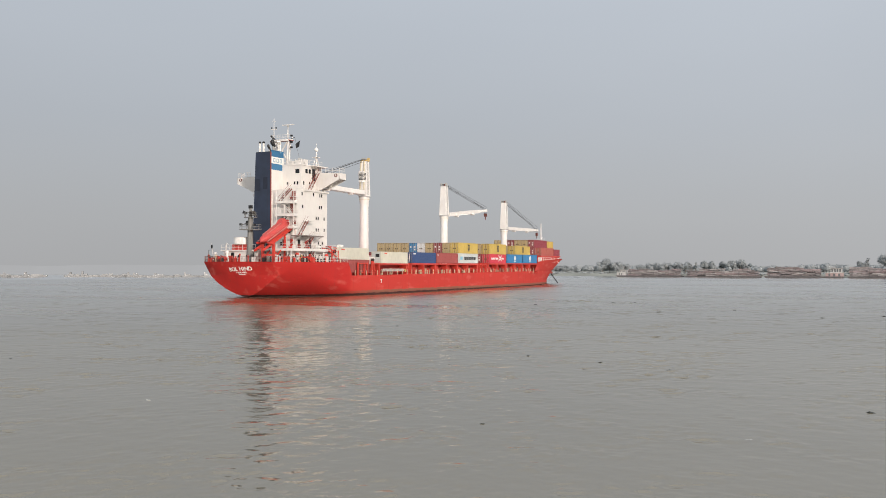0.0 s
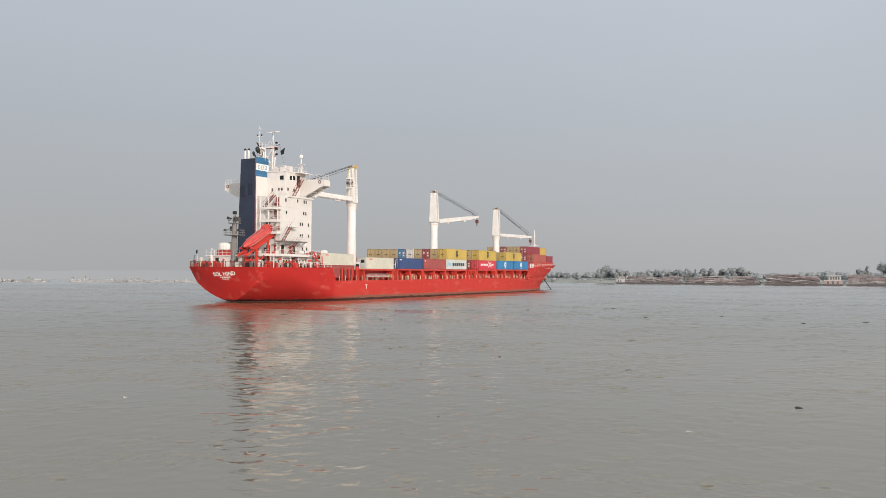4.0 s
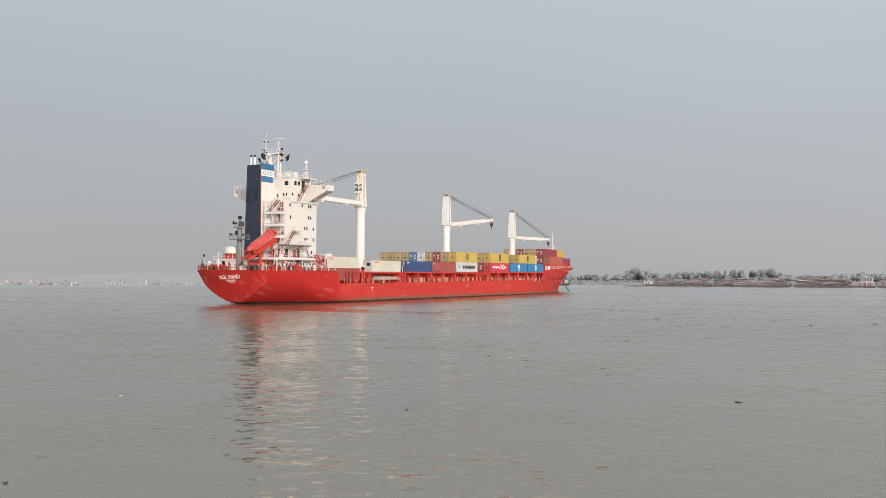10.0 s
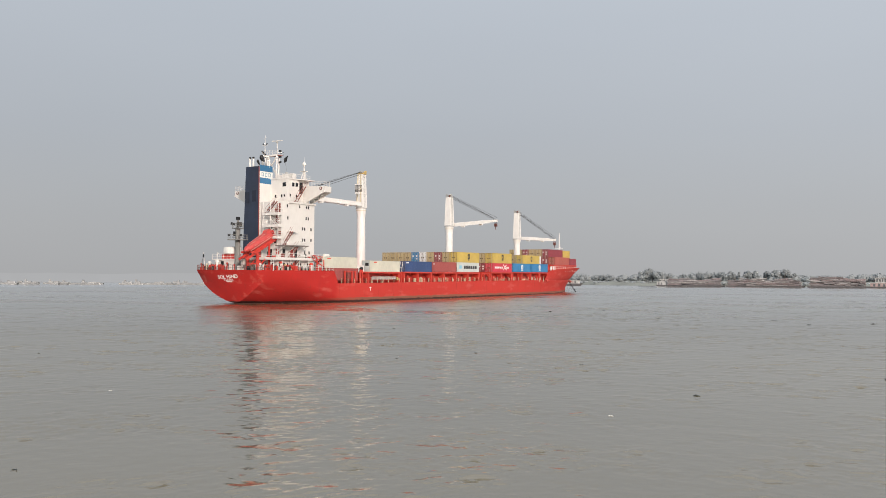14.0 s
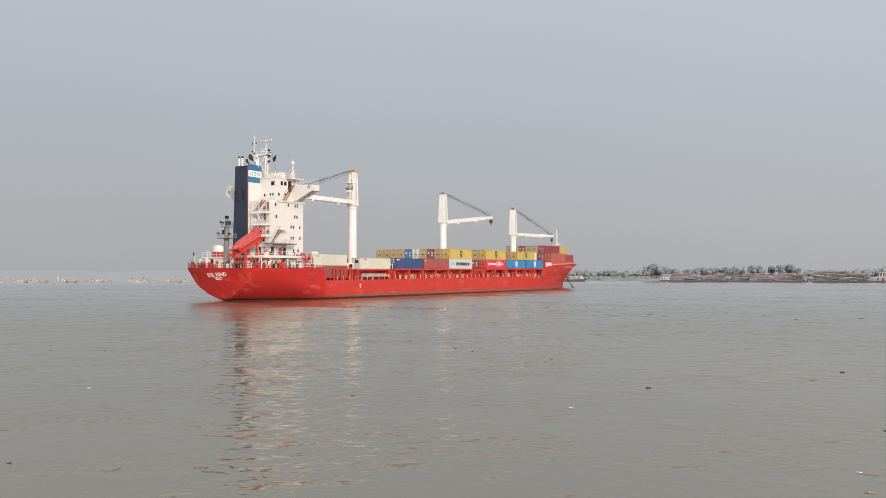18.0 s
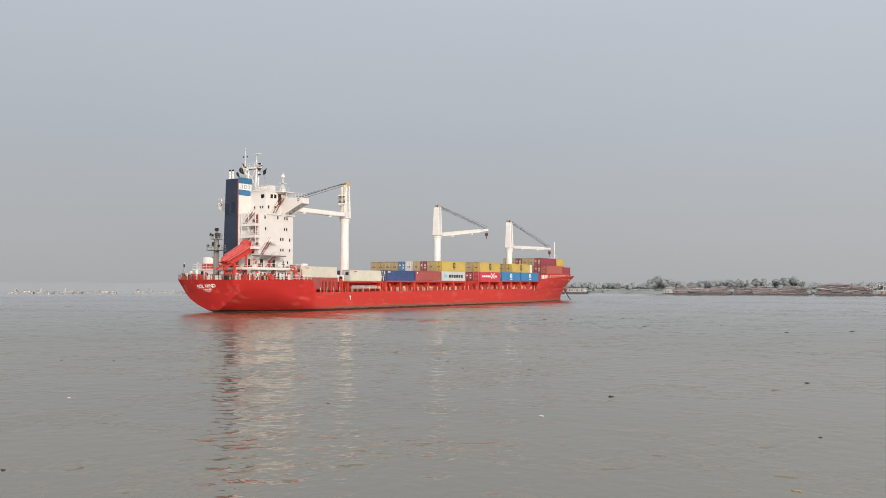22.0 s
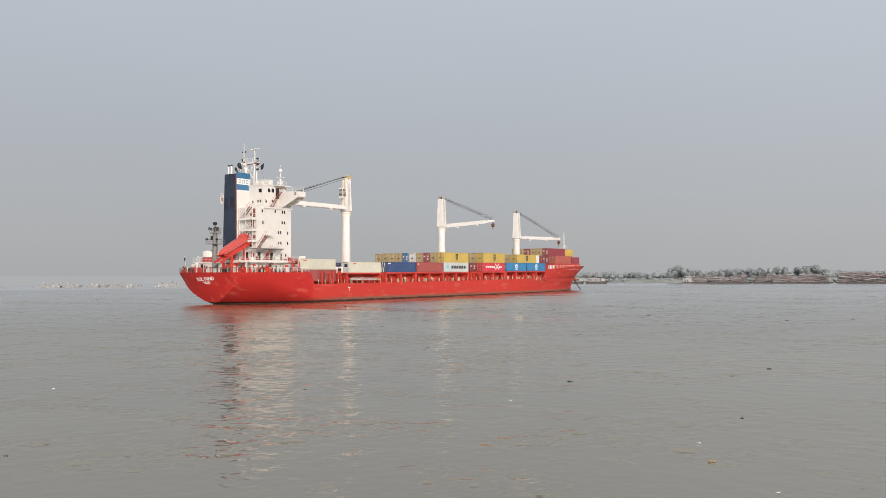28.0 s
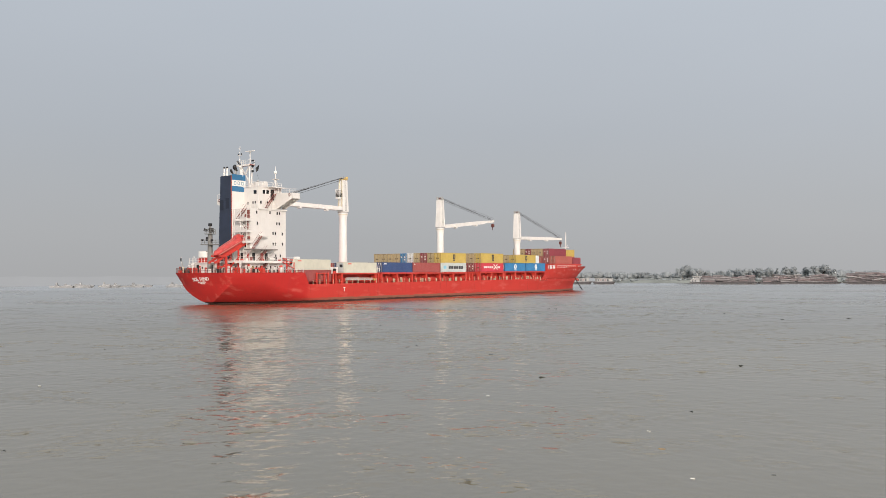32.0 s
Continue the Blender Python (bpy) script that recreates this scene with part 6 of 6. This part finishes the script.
for i, (x, y, h, w, tall) in enumerate(TREES):
    tree(x, y, h, w, 100 + i, bool(tall))


def scrub():
    """Low bushes and reeds along the water's edge, too many to count."""
    rng = random.Random(9)
    s = Shape()
    for _ in range(220):
        x = rng.uniform(-95, 150)
        y = SHORE_Y + rng.uniform(4, 34)
        r = rng.uniform(0.5, 1.5)
        leafy_mass(s, (x, y, 1.0 + r * 0.4), r * 1.02, rng, 0.55)
        leaf_cloud(s, (x, y, 1.0 + r * 0.5), r, 8, 0.34, rng, 0.6)
    tagged(new("shore_scrub", s.mesh("shore_scrub", LEAF)), "low pale green bushes along the far water's edge", "bushes", kind="stuff")


scrub()


def far_woods():
    """The hazy tree line well behind the bank."""
    rng = random.Random(12)
    s = Shape()
    for _ in range(420):
        x = rng.uniform(-170, 260)
        y = rng.uniform(455, 520)
        h = 3.2 + 3.0 * abs(noise.noise((x * 0.035, 2.0, 0.5))) + rng.uniform(0, 1.2)
        leafy_mass(s, (x, y, 2.0 + h * 0.45), h * 0.58, rng)
        leaf_cloud(s, (x, y, 2.0 + h * 0.5), h * 0.55, 14, 0.5, rng, 0.8)
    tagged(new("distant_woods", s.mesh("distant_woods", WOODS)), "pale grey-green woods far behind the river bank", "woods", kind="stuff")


# haze is put into this colour as well
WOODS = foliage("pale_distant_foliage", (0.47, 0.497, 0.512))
far_woods()


def log_barge(x0, x1, y, high, seed, cabin=0, pink=False):
    """A low steel barge piled with long logs; cabin: -1 at its left end, 1 at its right, 0 none."""
    rng = random.Random(seed)
    n = x1 - x0
    top = thing("log_barge", "long dark barge piled high with brown logs", "barge", pose(x0, y, 0), "log barges by the far bank")
    hull_s = Shape().hexa([(1.2, -3.6, -0.9), (n - 1.2, -3.6, -0.9), (n - 1.2, 3.6, -0.9), (1.2, 3.6, -0.9), (0, -4, 0.5), (n, -4, 0.5), (n, 4, 0.5), (0, 4, 0.5)])
    part("hull", hull_s, BARGE, top)
    part("gunwale", Shape().box(0.2, n - 0.2, -4.06, -3.9, 0.3, 0.62), BARGE, top)
    a, b = (6.5 if cabin < 0 else 0.8), (n - 11.0 if cabin > 0 else n - 0.8)
    # the pile swells and sinks along the barge, and its logs lie askew
    swell = lambda x: high * (0.86 + 0.16 * noise.noise((x * 0.11, seed, 0.5)) + 0.10 * math.sin(x * 0.33 + seed)) * min(1.0, 0.45 + (x - a) / 5, 0.45 + (b - x) / 5)
    r, z, layer = 0.34, 0.85, 0
    while z < high * 1.08:
        for row_y in (-3.5 + 0.13 * layer, -2.4):
            xx = a + rng.uniform(0, 1.2)
            while xx < b - 2:
                ln = min(rng.uniform(4.0, 9.5), b - xx)
                if z < swell(xx + ln / 2) and rng.random() < 0.93:
                    lean = rng.gauss(0, 0.16)
                    part("log", Shape().tube((xx, row_y + rng.uniform(-0.35, 0.35), z - lean), (xx + ln, row_y + rng.uniform(-0.35, 0.35), z + lean), r * rng.uniform(0.7, 1.25), r * rng.uniform(0.65, 1.0), 8), rng.choice(LOGS), top)
                xx += ln + rng.uniform(0.05, 0.35)
        z += 0.55
        layer += 1
    core = Shape()
    k = a + 1.0
    while k < b - 3.0:
        core.box(k, k + 2.0, -2.2, 2.6, 0.5, max(1.0, min(swell(k + 0.2), swell(k + 1.8)) - 0.5))
        k += 2.0
    part("log_core", core, LOGS[3], top)
    for k in range(int(n / 7)):
        part("stake", Shape().tube((a + 2 + k * (b - a - 4) / max(1, int(n / 7) - 1), -3.98, 0.5), (a + 2 + k * (b - a - 4) / max(1, int(n / 7) - 1), -3.98, high * 0.66), 0.09, seg=6), BARGE, top)
    if cabin:
        w = 5.2 if cabin < 0 else 8.6
        cx = 0.5 if cabin < 0 else n - 9.0
        h1, h2 = (2.2, 3.6) if cabin < 0 else (2.4, 4.9)
        c = part("cabin", Shape().box(cx, cx + w, -2.8, 2.8, 0.5, h1), PINK if pink else CABIN, top)
        part("wheelhouse", Shape().box(cx + w * 0.28, cx + w * 0.92, -2.4, 2.2, h1, h2), CABIN, c)
        part("cabin_roof", Shape().box(cx + w * 0.12, cx + w * 1.0, -2.9, 2.7, h2, h2 + 0.22), CABIN, c)
        part("deck_edge", Shape().box(cx - 0.2, cx + w + 0.2, -2.95, -2.75, h1 - 0.1, h1 + 0.12), CABIN, c)
        for k in range(4):
            part("window", Shape().box(cx + w * (0.33 + 0.145 * k), cx + w * (0.42 + 0.145 * k), -2.46, -2.38, h1 + 0.5, h2 - 0.35), HAZED_PANE, c)
        for k in range(3 if w > 6 else 2):
            part("doorway", Shape().box(cx + w * (0.16 + 0.27 * k), cx + w * (0.27 + 0.27 * k), -2.86, -2.78, 0.7, h1 - 0.35), HAZED_PANE, c)
        for k in range(5):
            part("rail_post", Shape().tube((cx + w * k / 4, -2.8, h1), (cx + w * k / 4, -2.8, h1 + 0.9), 0.05, seg=5), CABIN, c)
        part("mast", Shape().tube((cx + w * 0.55, 0, h2), (cx + w * 0.55, 0, h2 + 2.2), 0.06, seg=5), CABIN, c)
    return top


log_barge(-25.0, 12.3, 363.0, 4.5, 21, cabin=-1)
log_barge(13.0, 53.2, 366.0, 4.7, 22)
log_barge(54.2, 93.6, 371.0, 5.6, 23, cabin=1, pink=True)
log_barge(94.6, 140.0, 376.0, 6.2, 24)


def river_boat(x, y, n, seed, label, house=True):
    rng = random.Random(seed)
    top = thing("river_boat", label, "boat", pose(x, y, 0), "small boats by the far bank")
    part("hull", Shape().hexa([(0.8, -1.3, -0.4), (n - 1.2, -1.3, -0.4), (n - 1.2, 1.3, -0.4), (0.8, 1.3, -0.4), (-0.4, -1.7, 1.0), (n, -1.7, 1.2), (n, 1.7, 1.2), (-0.4, 1.7, 1.0)]), BARGE, top)
    if house:
        c = part("cabin", Shape().box(n * 0.15, n * 0.85, -1.4, 1.4, 1.0, 2.9), CABIN, top)
        k = n * 0.2
        while k < n * 0.78:
            part("window", Shape().box(k, k + 0.9, -1.45, -1.38, 1.5, 2.5), rng.choice((HAZED_PANE, PINK, HAZED_PANE)), c)
            k += 1.5
        part("roof", Shape().box(n * 0.12, n * 0.88, -1.6, 1.6, 2.9, 3.05), CABIN, c)
    return top


river_boat(-74.5, 340.0, 12.5, 31, "small white-cabined river boat with dark windows")
river_boat(-87.0, 337.0, 11.5, 32, "low dark river boat with a pale cabin")
river_boat(-79.5, 349.0, 8.0, 33, "small river boat with a faded cabin")

# faint boats far off abeam, and the far shore that closes the river in the haze behind them
# hull and cabin colours are brought near the sky's tone to imitate haze
HAZE_GREY = paint("haze_pale_hull", (0.325, 0.330, 0.338), rough=0.9)
HAZE_WHITE = paint("haze_pale_cabin", (0.335, 0.336, 0.338), rough=0.9, random_tint=0.12)
rng_far = random.Random(5)
FAR_A, FAR_B = (-345.0, 160.0), (-208.0, 228.0)
for i in range(34):
    f = (i + rng_far.uniform(-0.6, 0.6)) / 34 * 1.06
    w, h = rng_far.uniform(3.0, 8.0), rng_far.uniform(0.9, 2.1)
    x, y = FAR_A[0] + (FAR_B[0] - FAR_A[0]) * f, FAR_A[1] + (FAR_B[1] - FAR_A[1]) * f
    top = thing("moored_boat", "faint pale boat moored in the haze", "boat", pose(x, y + rng_far.uniform(-14, 14), 0, 0, 0, 30 + rng_far.uniform(-22, 22)), "faint boats in the haze")
    n = w * rng_far.uniform(1.2, 2.0)
    part("hull", Shape().hexa([(0.6, -1.0, -0.4), (n - 0.6, -1.0, -0.4), (n - 0.6, 1.0, -0.4), (0.6, 1.0, -0.4), (0, -1.3, 0.6), (n, -1.3, 0.75), (n, 1.3, 0.75), (0, 1.3, 0.6)]), HAZE_GREY, top)
    c0 = rng_far.uniform(0.1, 0.5) * n
    part("cabin", Shape().box(c0, c0 + rng_far.uniform(1.4, 4.0), -0.8, 0.8, 0.6, 0.6 + h * 0.5), HAZE_WHITE, top)
    if rng_far.random() < 0.45:
        part("wheelhouse", Shape().box(c0 + 0.2, c0 + 1.1, -0.6, 0.6, 0.6 + h * 0.5, 0.9 + h), HAZE_WHITE, top)


def far_shore():
    """A low uneven shoreline that glows in the haze's grey and hides the horizon."""
    m = bpy.data.materials.new("glowing_haze_tone")
    m.use_nodes = True
    n, l = m.node_tree.nodes, m.node_tree.links
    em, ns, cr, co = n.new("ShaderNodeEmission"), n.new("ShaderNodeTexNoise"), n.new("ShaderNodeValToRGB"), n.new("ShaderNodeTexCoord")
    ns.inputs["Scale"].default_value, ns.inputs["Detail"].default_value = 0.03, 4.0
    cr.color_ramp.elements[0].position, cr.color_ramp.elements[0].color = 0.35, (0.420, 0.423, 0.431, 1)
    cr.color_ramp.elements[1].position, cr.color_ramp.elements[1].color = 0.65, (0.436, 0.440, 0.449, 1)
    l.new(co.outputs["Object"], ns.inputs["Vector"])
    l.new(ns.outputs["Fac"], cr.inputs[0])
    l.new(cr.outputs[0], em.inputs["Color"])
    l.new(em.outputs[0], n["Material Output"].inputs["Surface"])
    rng = random.Random(8)
    low, top = [], []
    for i in range(140):
        a = radians(20 + 72 * i / 139)
        d = 640 + 60 * math.sin(i * 0.11)
        p = (134 - math.sin(a) * d, -125 + math.cos(a) * d)
        low.append((*p, -0.5))
        top.append((*p, 6.1 + 0.5 * math.sin(i * 0.37) * math.sin(i * 0.13) + rng.uniform(-0.15, 0.25)))
    back = [(x - 12, y + 12, z) for x, y, z in top]
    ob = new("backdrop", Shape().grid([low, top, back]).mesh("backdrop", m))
    return tagged(ob, "low far shoreline strip glowing in the grey of haze", "far shore", kind="structure")


far_shore()

# ---- things that float by ----
WEED = paint("dark_wet_weed", (0.020, 0.022, 0.012), rough=0.5, vary=0.4, scale=6)
FOAM = paint("white_floating_scrap", (0.72, 0.72, 0.68), rough=0.6)
HUSK = paint("tan_floating_husk", (0.40, 0.27, 0.14), rough=0.7, vary=0.3, scale=6)
FLOAT_ON = []


def weed_clump(x, y, size, seed, drift=CURRENT):
    """A raft of floating stalks and leaves, half awash."""
    rng = random.Random(seed)
    top = thing("weed_clump", "dark clump of floating river weed on the water", "floating weed", pose(x, y, 0), "floating weed")
    mat_s = Shape()
    for _ in range(5):
        a, d = rng.uniform(0, 6.28), rng.uniform(0, 0.3) * size
        mat_s.ball((d * math.cos(a), d * math.sin(a) * 0.6, 0.0), size * rng.uniform(0.16, 0.3), 8, 5, (1.3, 0.8, 0.32))
    part("mat", mat_s, WEED, top)
    for _ in range(6):
        a = rng.uniform(0, 6.28)
        p = Vector((rng.uniform(-0.35, 0.35) * size, rng.uniform(-0.2, 0.2) * size, 0.0))
        q = p + Vector((math.cos(a) * 0.2, math.sin(a) * 0.2, rng.uniform(0.05, 0.16))) * size
        leaf = Shape().tube(p, q, 0.022 * size, 0.012 * size, 5)
        leaf.ball(q, 0.085 * size, 7, 4, (1.2, 0.9, 0.35))
        part("leaf", leaf, WEED, top)
    FLOAT_ON.append((top, x, y, rng.uniform(-1.2, 1.2), drift))


def scrap(x, y, size, seed, material, label, name="floating_scrap", drift=CURRENT):
    rng = random.Random(seed)
    top = thing(name, label, "litter", pose(x, y, 0))
    b = Shape()
    for i in range(3):
        b.ball(((i - 1) * size * 0.33, rng.uniform(-0.1, 0.1) * size, 0.01), size * rng.uniform(0.2, 0.28), 8, 5, (1.3, 0.8, 0.4))
    part("body", b, material, top)
    part("flap", Shape().hexa([(-0.4 * size, -0.1 * size, 0.02), (0.5 * size, -0.14 * size, 0.03), (0.5 * size, 0.1 * size, 0.03), (-0.4 * size, 0.1 * size, 0.02), (-0.45 * size, -0.1 * size, 0.10 * size), (0.6 * size, -0.1 * size, 0.16 * size), (0.6 * size, 0.1 * size, 0.16 * size), (-0.45 * size, 0.1 * size, 0.10 * size)]), material, top)
    FLOAT_ON.append((top, x, y, rng.uniform(-1, 1), drift))


# some have starts and drifts of their own, fitted to the camera's view
for i, (x, y, size, drift) in enumerate([(110.2, -88.8, 0.50, (0.638, 0.451)), (96.4, -98.7, 0.22, (0.746, 0.413)), (94.3, -75.2, 0.4, (0.477, 0.431)), (73.2, 16.3, 1.1, (0.222, -0.05)),
                                         (54.8, -93.5, 0.3, (1.058, 0.508)), (58.4, -91.2, 0.26, (1.058, 0.508)), (90.1, -116.2, 0.26, (1.105, 0.369))]):
    weed_clump(x, y, size * (0.85 if size < 0.6 else 0.6), 180 + i, drift)
for i, (x, y, size) in enumerate([ (75.4, -75.0, 0.35), (65.7, -51.7, 0.7), (104.2, -15.8, 0.9), (86.0, -80.6, 0.25), (117.7, -74.9, 0.38),
                                  (122.1, -95.5, 0.26), (128.7, -106.1, 0.16), (99.2, -77.4, 0.45), (88.5, -73.2, 0.3), (61.1, 1.0, 1.2), (83.7, -11.7, 1.0),
                                  (98.6, -7.6, 1.1), (36.9, -31.8, 0.9), (92.3, -3.0, 1.0), (111.0, -9.2, 1.2), (70.4, 13.7, 1.1), (118.9, -25.9, 0.7), (55.8, -36.3, 0.7)]):
    weed_clump(x, y, size * (0.85 if size < 0.6 else 0.6), 200 + i)
for i, (x, y, size, drift) in enumerate([(80.0, -100.2, 0.22, (0.887, 0.20)), (106.3, -97.2, 0.20, (0.811, 0.452)), (121.8, -107.1, 0.15, (0.668, 0.61)), (126.8, -107.9, 0.12, CURRENT)]):
    scrap(x, y, size, 300 + i, FOAM, "small white scrap afloat on the river", drift=drift)
scrap(120.8, -109.1, 0.24, 310, HUSK, "tan-coloured husk afloat on the river", "floating_husk", (0.755, 0.578))


def motions():
    """The river's surface and all that floats on it drift past the anchored ship."""
    walk(water, [(0.0, pose(60, 60, WATER_Z)), (32.0, pose(60 + 32 * CURRENT[0], 60 + 32 * CURRENT[1], WATER_Z))])
    for ob, x, y, spin, (u, v) in FLOAT_ON:
        walk(ob, [(t, pose(x + t * u, y + t * v, WATER_Z + 0.012 * math.sin(t * 0.9 + x), 0, 0, spin * t)) for t in (0.0, 4.0, 8.0, 12.0, 16.0, 20.0, 24.0, 28.0, 32.0)])


motions()
